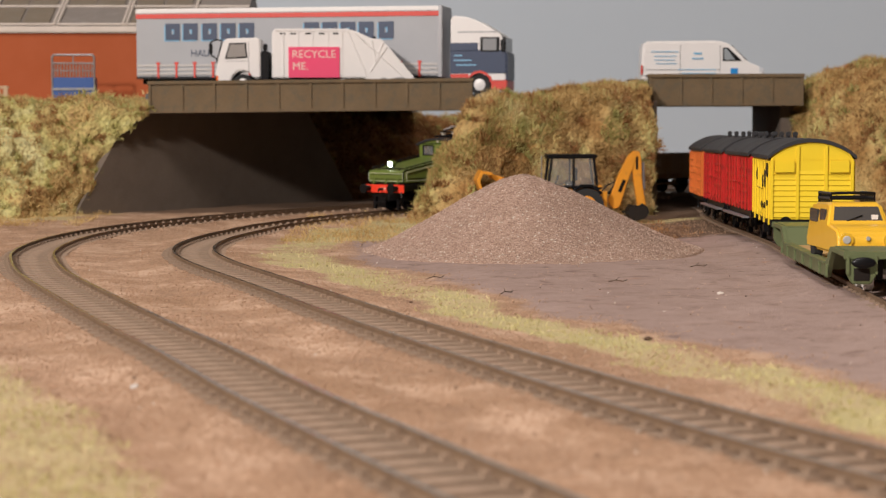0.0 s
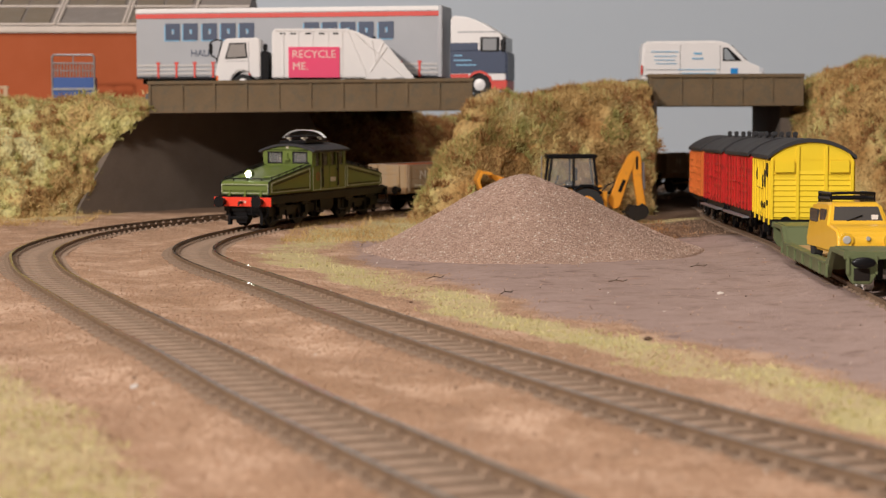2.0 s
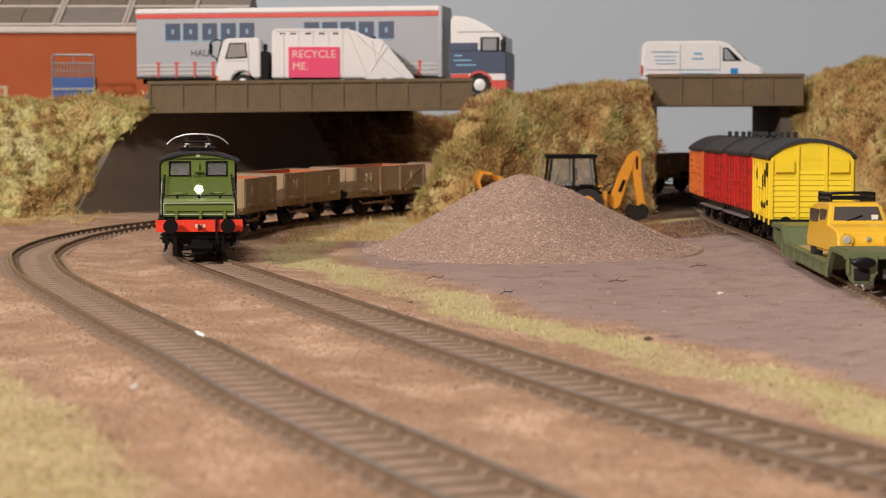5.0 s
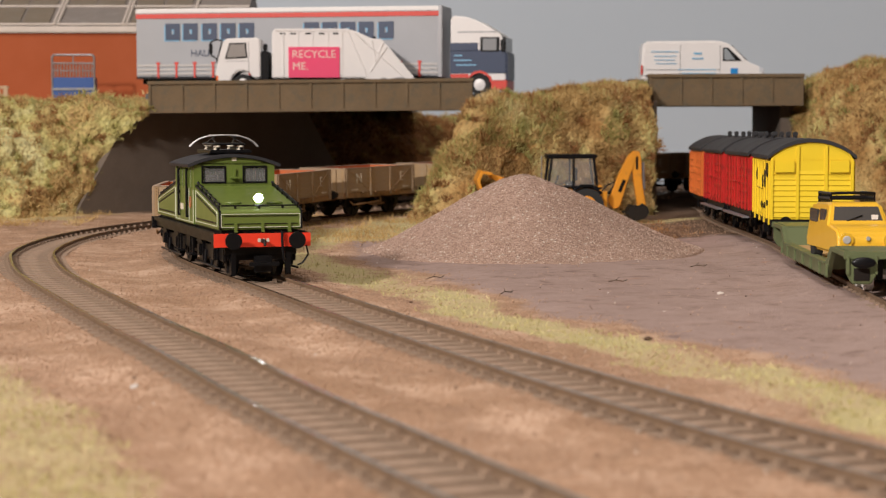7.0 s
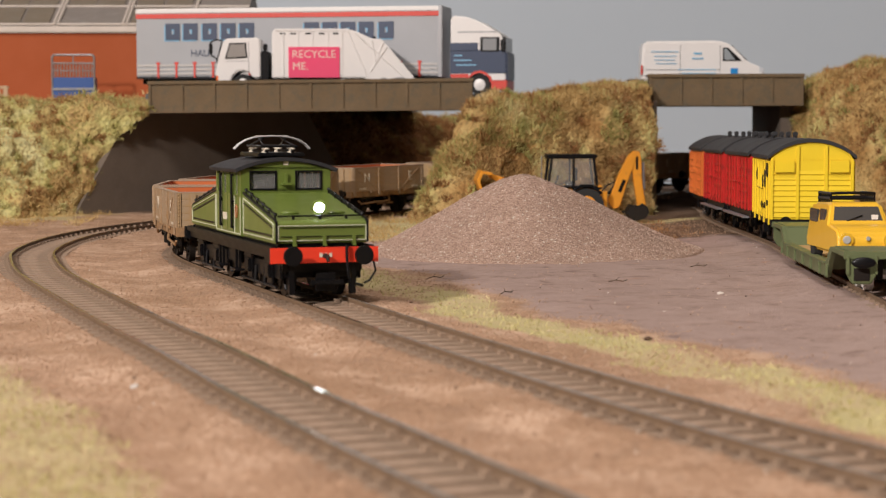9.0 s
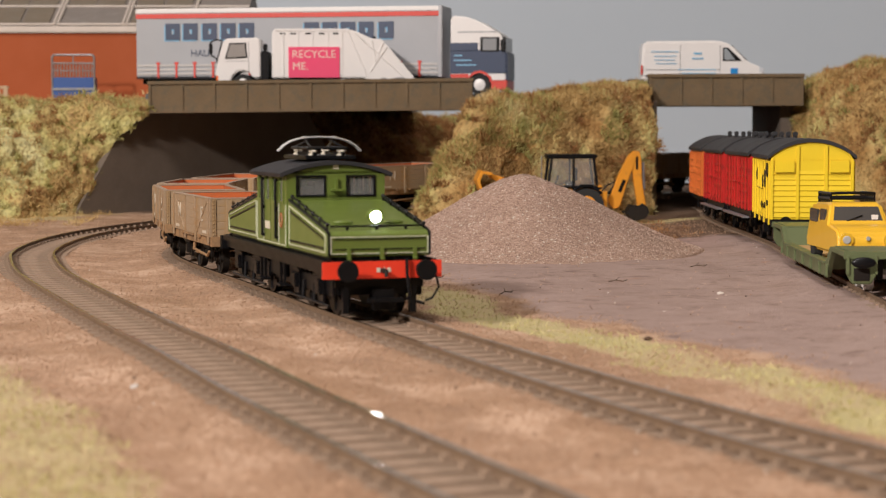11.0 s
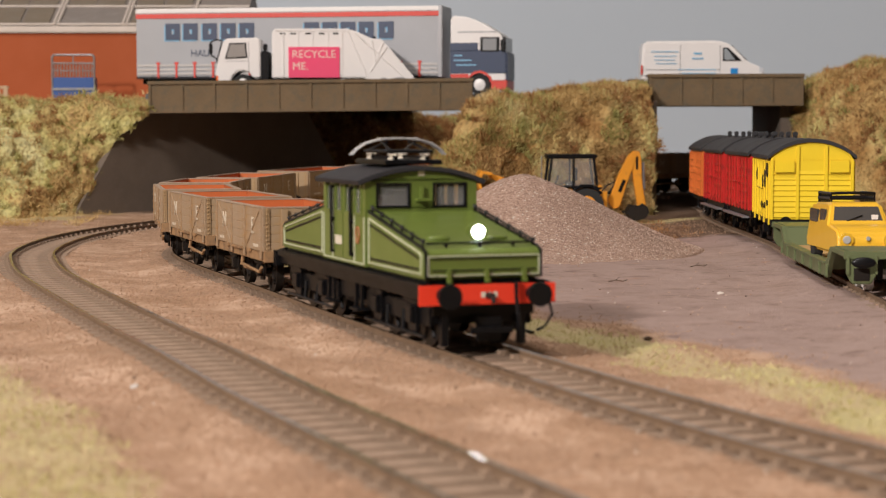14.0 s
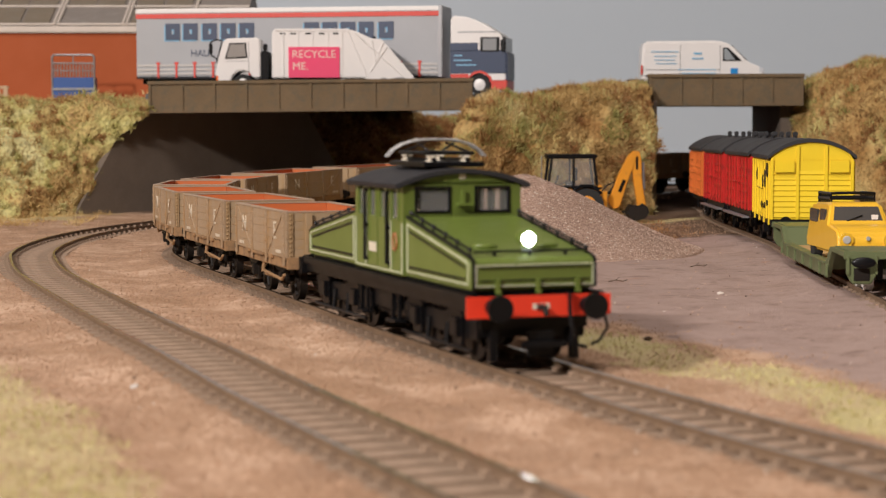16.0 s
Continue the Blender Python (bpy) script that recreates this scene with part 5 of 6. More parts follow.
# ---- more materials for the vehicles ----
WHITE = paint("white_enamel", (0.76, 0.74, 0.72), 0.35, spread=0.04, relief=0.02, coat=0.2)
CURTAIN = paint("grey_curtain", (0.36, 0.37, 0.39), 0.5, spread=0.06)
NAVY = paint("navy_print", (0.03, 0.048, 0.1), 0.4, spread=0.1)
SKY_PRINT = paint("pale_blue_print", (0.2, 0.42, 0.62), 0.45, spread=0.06)
RED = paint("signal_red", (0.6, 0.05, 0.03), 0.4, spread=0.08)
PINK = paint("pink_panel", (0.75, 0.07, 0.17), 0.4, spread=0.05)
PALE_PINK = paint("pale_pink_print", (0.8, 0.62, 0.52), 0.5)
PALE_SLAT = paint("slat_grey", (0.5, 0.48, 0.46), 0.5)
TYRE = paint("tyre_rubber", (0.02, 0.02, 0.02), 0.85)
DIGGER = paint("digger_yellow", (0.72, 0.3, 0.015), 0.45, wear=0.12, wear_colour=(0.3, 0.14, 0.04))
BRIGHT_YELLOW = paint("van_yellow", (0.82, 0.6, 0.012), 0.4, spread=0.05, relief=0.03)
CAR_YELLOW = paint("car_yellow", (0.78, 0.46, 0.02), 0.35, spread=0.05, relief=0.02, coat=0.3)
VAN_RED = paint("van_red", (0.5, 0.018, 0.013), 0.45, spread=0.12, wear=0.15, wear_colour=(0.16, 0.02, 0.015))
VAN_ORANGE = paint("van_orange", (0.62, 0.16, 0.02), 0.5, spread=0.08)
VAN_ROOF = paint("van_roof", (0.024, 0.024, 0.027), 0.6, spread=0.25)
BRONZE_GREEN = paint("bronze_green", (0.125, 0.15, 0.065), 0.5, spread=0.1)
DECK_WOOD = paint("deck_wood", (0.52, 0.33, 0.13), 0.7, spread=0.2)
PRIMER_WHITE = paint("wheel_white", (0.75, 0.74, 0.72), 0.5)
BLUE = paint("cage_blue", (0.03, 0.085, 0.3), 0.5)
CAGE_GREY = paint("cage_grey", (0.3, 0.3, 0.31), 0.4, 0.5)
BARE_WOOD = paint("pallet_wood", (0.5, 0.36, 0.23), 0.8)


def road_wheel(parent, x, y, z, r, w, hub=WHITE):
    ty = part("tyre", rods(((x, y - w / 2, z), (x, y + w / 2, z), r), seg=24), TYRE, parent)
    s = -1
    part("hub", rods(((x, y + s * (w / 2 - 0.1), z), (x, y + s * (w / 2 + 0.35), z), r * 0.6, r * 0.45), ((x, y + s * w / 2, z), (x, y + s * (w / 2 + 0.7), z), r * 0.22), seg=16), hub, ty)
    return ty


def print_bars(name, parent, mat, rows, y):
    """Writing as plain bars on a flank: rows of (x0, x1, z0, z1)."""
    for r in rows:
        part(name, boxes((r[0], r[1], y - 0.22, y + 0.1, r[2], r[3])), mat, parent)


# ---- articulated lorry on the bridge; its flank faces the viewer at y = -16.5 ----
def articulated_lorry():
    t = thing("articulated_lorry", "grey curtain-sided articulated lorry with a white and blue cab", "lorry", -98, 1222, 70, -10.5)
    tr = part("trailer", boxes((-101, 101, -16.5, 16.5, 12.5, 54.5), bevel=0.5), CURTAIN, t)
    part("roof_cap", boxes((-101.4, 101.4, -16.9, 16.9, 53.2, 56.6), bevel=0.6), WHITE, tr)
    part("top_rail", boxes((-101.2, 101.2, -17.0, 17.0, 50.2, 53.2), bevel=0.2), RED, tr)
    part("headboard", boxes((99.6, 102.2, -17.1, 17.1, 11.5, 56.8), bevel=0.4), CAGE_GREY, tr)
    part("chassis", boxes((-100, 96, -7, 7, 8, 12.4), (-101, 101, -16.6, 16.6, 11.2, 12.5)), BLACK, tr)
    for z in (13.8, 16.4, 19.2):
        part("side_slat", boxes((-100.5, 99.4, -17.0, -16.5, z, z + 1.4), bevel=0.1), PALE_SLAT, tr)
    for k in range(15):
        x = -86 + 12.4 * k
        part("curtain_buckle", boxes((x - 0.7, x + 0.7, -17.4, -16.5, 11.8, 22.0), (x - 1.3, x + 1.3, -17.35, -16.6, 20.6, 22.0), bevel=0.1), RED, tr)
    # the haulier's name as plain letter-sized blocks with a paler shade behind
    xs = [-76, -64, -51, -38.5, -26, 17, 29, 41, 53, 66]
    for x in xs:
        for dx, dz, y0, y1, mat in ((-0.9, -0.8, -16.75, -16.45, SKY_PRINT), (0, 0, -16.95, -16.7, NAVY)):
            a, b, lo, hi = x - 4.9 + dx, x + 4.9 + dx, 36.2 + dz, 47.0 + dz
            part("print_block", boxes((a, b, y0, y1, lo, lo + 3.8), (a, b, y0, y1, hi - 3.8, hi), (a, a + 4.0, y0, y1, lo + 3.8, hi - 3.8), (b - 4.0, b, y0, y1, lo + 3.8, hi - 3.8)), mat, tr)
    part("print_block", boxes((-7, -3, -16.9, -16.6, 38, 41)), SKY_PRINT, tr)
    lettering("print", "HAUL", 6.2, NAVY, tr, Matrix.Translation((-56 * MM, -16.75 * MM, 27.5 * MM)) @ pose(0, 0, 0, 90, 0, 0), 0.12)
    for x in (-72, -56, -40):
        for y in (-12, 12):
            road_wheel(t, x, y, 6.4, 6.4, 4.5, RED)
    for x in (30,):
        part("landing_leg", boxes((x - 1.5, x + 1.5, -9, -7, 0.4, 8), (x - 1.5, x + 1.5, 7, 9, 0.4, 8)), BLACK, t)
    # tractor unit
    cab = part("cab", swept([(107.5, 14), (107.5, 48.5), (109, 50.2), (118, 49.4), (128, 45.4), (135.5, 40.5), (139.5, 38.5), (141.5, 33), (143, 20), (143, 9), (139.5, 7.0), (134, 7.0), (133, 10.5), (130, 13.5), (126, 14.5), (122, 13.5), (119, 10.5), (118, 8), (107.5, 8)], "y", -15.8, 15.8, 0.8), WHITE, t)
    part("cab_livery", boxes((107.2, 142.8, -16.15, -15.6, 13.6, 28.5), (107.2, 125, -16.15, -15.6, 27.5, 33), bevel=0.2), NAVY, cab)
    part("sill", boxes((107.5, 119.5, -16.2, 16.2, 10.5, 13.8), (133.5, 143.6, -16.3, 16.3, 3.4, 9.5), bevel=0.5), RED, cab)
    part("front_panel", boxes((142.4, 143.9, -15.2, 15.2, 9.4, 27), bevel=0.4), NAVY, cab)
    part("wheel_arch", swept([(118, 8), (119, 11.5), (122, 14.5), (126, 15.6), (130, 14.5), (133.5, 11.5), (134.5, 8), (133, 8), (132, 11), (129, 13.2), (126, 14), (123, 13.2), (120, 11), (119.3, 8)], "y", -16.4, -13, 0.1), RED, cab)
    fr = part("side_window", boxes((126.5, 139, -16.3, -15.7, 27, 36.5), bevel=0.3), BLACK, cab)
    part("pane", boxes((128.2, 137, -16.5, -16.2, 28.2, 35.6), bevel=0.2), paint("reflecting_pane", (0.3, 0.31, 0.32), 0.15), fr)
    part("windscreen", boxes((140.5, 142.6, -14, 14, 27.5, 36.5), bevel=0.3), DARK_PANE, cab)
    part("mirror", boxes((139.8, 142.2, -18.2, -16.6, 27.5, 34.8), bevel=0.4), BLACK, cab)
    part("door_print", boxes((109.5, 115, -16.4, -16.1, 24.6, 25.4), (109.5, 121, -16.4, -16.1, 21.6, 22.4), (111, 124, -16.4, -16.1, 18.6, 19.4)), SKY_PRINT, cab)
    part("visor_line", boxes((112, 137, -15.98, -15.7, 39.4, 40.2)), CAGE_GREY, cab)
    part("chassis", boxes((88, 119, -8, 8, 7, 10.4), (70, 112, -13, -9, 5, 9.5), (70, 112, 9, 13, 5, 9.5), bevel=0.4), RED, t)
    for x in (90, 126):
        for y in (-12.8, 12.8):
            road_wheel(t, x, y, 6.6, 6.6, 4.6, WHITE)
    return t


# ---- refuse lorry; faces towards -x ----
def refuse_lorry():
    t = thing("refuse_lorry", "white refuse lorry with a pink recycling panel on its side", "refuse lorry", -78, 1168, 70, 0.8)
    cab = part("cab", swept([(-61.5, 5.5), (-62, 14), (-60.5, 22), (-57.4, 32.4), (-55.5, 34.2), (-36, 34.8), (-34.6, 33), (-34.6, 10), (-39, 10), (-41, 13.2), (-45, 14.6), (-49.5, 13.6), (-52.5, 10), (-53.5, 5.5)], "y", -14.6, 14.6, 0.7), WHITE, t)
    fr = part("side_window", swept([(-56.6, 21.5), (-53.6, 31.4), (-43.4, 31.6), (-42.6, 22.4)], "y", -15.0, -14.3, 0.15), BLACK, cab)
    part("pane", swept([(-55.4, 22.4), (-53, 30.6), (-44.2, 30.8), (-43.4, 23.2)], "y", -15.15, -14.9), paint("side_glass", (0.32, 0.3, 0.28), 0.12), fr)
    part("windscreen", swept([(-62.2, 19.5), (-58.8, 32.2), (-58.2, 31.9), (-61.4, 19.4)], "y", -13, 13), DARK_PANE, cab)
    part("door_line", boxes((-42.0, -41.7, -14.8, -14.4, 13.5, 32), (-56.5, -41.7, -14.8, -14.4, 20.2, 20.45)), CAGE_GREY, cab)
    part("indicator", boxes((-61.9, -60.6, -14.9, -13.6, 8.4, 11.5), bevel=0.2), paint("amber_lens", (0.8, 0.16, 0.02), 0.2), cab)
    part("bumper", boxes((-62.8, -53.6, -14.9, 14.9, 2.4, 6.4), bevel=0.6), WHITE, cab)
    bm = bmesh.new()
    bent(bm, [(-58, -14.6, 32.8), (-61, -17.2, 33.4), (-64.8, -17.6, 31.8), (-64.6, -17.6, 24), (-61.2, -15, 21.5)], 0.45)
    box(bm, -65.8, -63.6, -18.4, -16.4, 24.5, 31.0, 0.4)
    part("mirror", bm, BLACK, cab)
    part("air_intake", boxes((-34.2, -29.6, -13.8, 13.8, 8, 26.5), (-33, -30.5, -14, -9, 26.5, 31), bevel=0.5), BLACK, t)
    body = part("body", swept([(-27.5, 10), (-27.5, 38), (-26, 39.8), (20, 39.8), (25, 38.4), (34, 34.2), (40, 34.0), (43.5, 30), (60, 10.5), (60, 7), (33, 7), (30, 10)], "y", -15.2, 15.2, 0.6), WHITE, t)
    for x in (-20.5, -11.5, -2.5, 7, 15.5):
        part("body_rib", boxes((x - 0.5, x + 0.5, -15.7, -15.1, 11.5, 38.4), bevel=0.15), WHITE, body)
    for a, b in (((19, 38.6), (32, 9.5)), ((24, 37.4), (55, 9.5)), ((34, 33.2), (36.5, 20)), ((41, 32), (36.5, 20)), ((30, 8.5), (59, 8.5)), ((43, 29), (33, 14))):
        part("tailgate_rib", rods(((a[0], -15.3, a[1]), (b[0], -15.3, b[1]), 0.55), seg=6), WHITE, body)
    part("top_rail", boxes((-26, 20, -15.6, -14.4, 38.6, 40.2), bevel=0.2), WHITE, body)
    for x in (-22.5, -16, -7, 1.5, 10):
        part("vent_slot", boxes((x, x + 3.4, -15.5, -15.1, 36.8, 37.6)), BLACK, body)
    panel = part("advert_panel", boxes((-17.2, 14.2, -16.2, -15.6, 10.2, 29.0), bevel=0.15), PINK, body, "bright pink advert panel")
    lettering("print", "RECYCLE", 6.6, PALE_PINK, panel, Matrix.Translation((-1.6 * MM, -16.3 * MM, 24.4 * MM)) @ pose(0, 0, 0, 90, 0, 0), 0.12)
    lettering("print", "ME.", 6.6, PALE_PINK, panel, Matrix.Translation((-10.0 * MM, -16.3 * MM, 17.0 * MM)) @ pose(0, 0, 0, 90, 0, 0), 0.12)
    part("chassis", boxes((-52, 50, -9, 9, 6, 9.8), (-28, 28, -13.5, -9.5, 4, 9.6), bevel=0.3), BLACK, t)
    part("beacon", rods(((35.5, -12, 34), (35.5, -12, 35.8), 0.9), seg=10), BLACK, body)
    part("rear_latch", boxes((39.5, 43, -15.9, -15.2, 8.6, 10.2), (48, 54, -15.9, -15.2, 9, 10.4), bevel=0.2), CAGE_GREY, body)
    for x in (-45.5, 16, 31):
        for y in (-11.6, 11.6):
            road_wheel(t, x, y, 6.2, 6.2, 4.4)
    return t


# ---- delivery van; faces towards +x ----
def delivery_van():
    t = thing("delivery_van", "white panel van with pale blue lettering on the narrow bridge", "van", 166, 1205, 74.6, -1.5)
    body = part("body", swept([(-39, 4.5), (-39.4, 8), (-38.6, 27.5), (-37, 29.8), (8, 30.2), (13.5, 29.4), (18, 27.2), (28.5, 16.6), (36.5, 13.6), (38.8, 10.5), (39.2, 4.5)], "y", -12.8, 12.8, 1.3), WHITE, t)
    fr = part("door_window", swept([(12.4, 17.2), (12.4, 25.8), (15.6, 25.8), (24.6, 17.2)], "y", -13.15, -12.5, 0.15), BLACK, body)
    part("pane", swept([(13.2, 18.0), (13.2, 25.0), (14.8, 25.0), (20.2, 18.0)], "y", -13.3, -13.0), paint("van_glass", (0.3, 0.33, 0.35), 0.12), fr)
    part("windscreen", swept([(18.6, 27.2), (29.0, 16.9), (28.2, 16.7), (18.2, 26.7)], "y", -11, 11), DARK_PANE, body)
    part("door_line", boxes((10.6, 10.85, -13.1, -12.7, 5.5, 27), (-14.8, -14.55, -13.1, -12.7, 5.5, 27), (-37, 10.6, -13.1, -12.7, 11.6, 11.85)), CAGE_GREY, body)
    part("rear_lamp", boxes((-39.5, -38.4, -13.2, -11.4, 8.5, 14.5), bevel=0.2), RED, body)
    part("bumper", boxes((-41.2, -37.5, -12.6, 12.6, 2.2, 5.2), (36, 40.2, -12.6, 12.6, 2.2, 7.5), bevel=0.6), CAGE_GREY, body)
    part("rubbing_strip", boxes((-37, 36, -13.3, -12.6, 7.0, 8.3), bevel=0.2), CAGE_GREY, body)
    part("headlamp", boxes((35.2, 38.8, -12.9, -9, 9.6, 13.0), bevel=0.5), paint("lamp_clear", (0.6, 0.62, 0.65), 0.1), body)
    print_bars("print_bar", body, SKY_PRINT, [(-33, -16, 22.8, 23.4), (-31, -17, 20.0, 20.5), (-31, -18, 17.6, 18.1), (-30, -17, 15.3, 15.8), (-6, -1, 21.3, 22.6), (-7, 0, 18.3, 19.2), (-16, 8, 11.5, 12.0), (-14, 8, 9.1, 9.6)], -12.95)
    part("print_block", boxes((17.4, 22, -13.2, -12.85, 8.6, 12.6)), paint("blue_badge", (0.03, 0.24, 0.6), 0.4), body)
    for x in (-25, 26):
        for y in (-10.8, 10.8):
            road_wheel(t, x, y, 4.6, 4.6, 3.4, CAGE_GREY)
    return t


# ---- backhoe loader behind the heap; its loader points towards -x ----
def backhoe_loader():
    t = thing("backhoe_loader", "yellow backhoe loader with a black cab behind the gravel heap", "digger", 69, 1030, -2.4, 3)
    body = part("body", swept([(-25, 8), (-26, 15), (-24, 18.5), (-10, 20), (14, 20), (18, 12), (18, 7), (-20, 6)], "y", -8, 8, 0.6), DIGGER, t)
    part("bonnet_grille", boxes((-22, -12, -8.3, -7.8, 11, 17), bevel=0.2), BLACK, body)
    cab = part("cab_frame", rods(((-12, -9, 19), (-10, -8.6, 35.5), 0.75), ((-12, 9, 19), (-10, 8.6, 35.5), 0.75), ((2, -9.2, 17), (2, -8.8, 35.5), 0.6), ((2, 9.2, 17), (2, 8.8, 35.5), 0.6), ((15.5, -9, 17), (13, -8.6, 35.5), 0.75), ((15.5, 9, 17), (13, 8.6, 35.5), 0.75),
                                 ((-12, -9, 19.5), (15, -9, 19.5), 0.7), ((-12, 9, 19.5), (15, 9, 19.5), 0.7)), BLACK, t)
    part("cab_roof", boxes((-12.5, 15.2, -9.8, 9.8, 35, 37.4), bevel=0.7), BLACK, cab)
    g = paint("cab_glazing", (0.42, 0.36, 0.3), 0.15)
    for x0, x1 in ((-10.6, 1.2), (2.8, 13.4)):
        pane = part("cab_glass", boxes((x0, x1, -8.9, -8.6, 20.2, 34.8)), WINDOW, cab)
        pane.visible_shadow = False
    part("seat", boxes((-2, 4, -3.5, 3.5, 20, 22.5), (3, 5, -3.5, 3.5, 22.5, 30), bevel=0.6), BLACK, t)
    part("steering_column", rods(((-8, 0, 19), (-5.5, 0, 25), 0.6), ((-5.8, -2.4, 25), (-5.8, 2.4, 25.2), 0.5)), BLACK, t)
    part("hazard_post", boxes((14.5, 17.5, -9.6, -8.4, 12, 20.5)), DIGGER, body)
    for k in range(3):
        part("hazard_stripe", boxes((14.4, 17.6, -9.75, -9.55, 13 + 2.6 * k, 14.2 + 2.6 * k)), BLACK, body)
    part("aerial", rods(((-15.5, -8, 18), (-15.5, -8, 36.5), 0.28)), CAGE_GREY, t)
    for x, r in ((-18, 6.2), (9, 9.4)):
        for y in (-10, 10):
            road_wheel(t, x, y, r, r, 5, DIGGER)
    part("fender", swept([(0, 14), (2, 18.5), (6, 21), (12, 21), (17, 17), (16, 16), (11.5, 19.6), (6.5, 19.6), (3.2, 17.4), (1.4, 13.6)], "y", -12.6, -8, 0.2), BLACK, body)
    # loader arms and bucket
    for y in (-7, 7):
        part("loader_arm", swept([(-8, 19), (-30, 22.5), (-42, 26.5), (-44, 25), (-41, 23), (-30, 19.5), (-8, 16)], "y", y - 1, y + 1, 0.25), DIGGER, t)
    part("loader_bucket", swept([(-43, 27.5), (-49, 28.5), (-51.5, 23), (-49, 17), (-47.8, 17.4), (-49.6, 23), (-47.8, 26.8), (-43.2, 26)], "y", -14, 14, 0.2), DIGGER, t)
    # backhoe: boom leaning out and back, dipper, bucket
    boom = part("boom", swept([(22, 11), (25, 7), (28.5, 8), (32.5, 21), (37.5, 34), (38.4, 37.5), (35.4, 38.4), (33, 36), (27, 24)], "y", -2.6, 2.6, 0.4), DIGGER, t)
    part("boom_badge", swept([(27.4, 17), (29, 16.2), (31.8, 22.8), (30.2, 23.6)], "y", -2.95, -2.5), BLACK, boom)
    dip = part("dipper", swept([(34.4, 37.2), (35.8, 39.2), (39.6, 38.8), (40.6, 34), (41.2, 20), (43.4, 8.5), (41.4, 6.5), (38.6, 8.5), (36.4, 22)], "y", -2.1, 2.1, 0.4), DIGGER, t)
    part("dipper_badge", boxes((37.4, 38.6, -2.4, -2.0, 29, 36)), BLACK, dip)
    part("hydraulic_ram", rods(((41.5, 0, 33), (42.2, 0, 18), 1.0), ((42.2, 0, 18), (42.6, 0, 8), 0.45), seg=10), CAGE_GREY, dip)
    part("boom_ram", rods(((23, 0, 15), (32.5, 0, 32), 0.9), seg=10), BLACK, boom)
    part("bucket", swept([(43.4, 8.5), (41, 10.2), (38, 8.6), (34.5, 9.5), (32.4, 6), (33.6, 2.2), (37, 0.6), (42.6, 2.0), (44.5, 5)], "y", -6, 6, 0.3), GREASY, t)
    for y in (-4.5, -1.5, 1.5, 4.5):
        part("bucket_tooth", boxes((31.0, 33.8, y - 0.6, y + 0.6, 4.6, 5.8)), GREASY, t)
    for y in (-8, 8):
        part("stabiliser", boxes((18, 20.6, y - 1.2, y + 1.2, 1.6, 17), (16.4, 22.2, y - 2.2, y + 2.2, 0.2, 1.6), bevel=0.3), DIGGER, t)
    part("hydraulic_hose", rods(((18, 2.2, 15), (22, 3, 20), 0.4), ((22, 3, 20), (27, 2.8, 22), 0.4), ((18, -2.2, 13), (23, -3, 17), 0.4)), BLACK, t)
    return t


# ---- vans on the siding ----
def depth_on(line, y):
    i = int(np.argmin(np.abs(line.p[:, 1] - y)))
    return float(line.s[i])


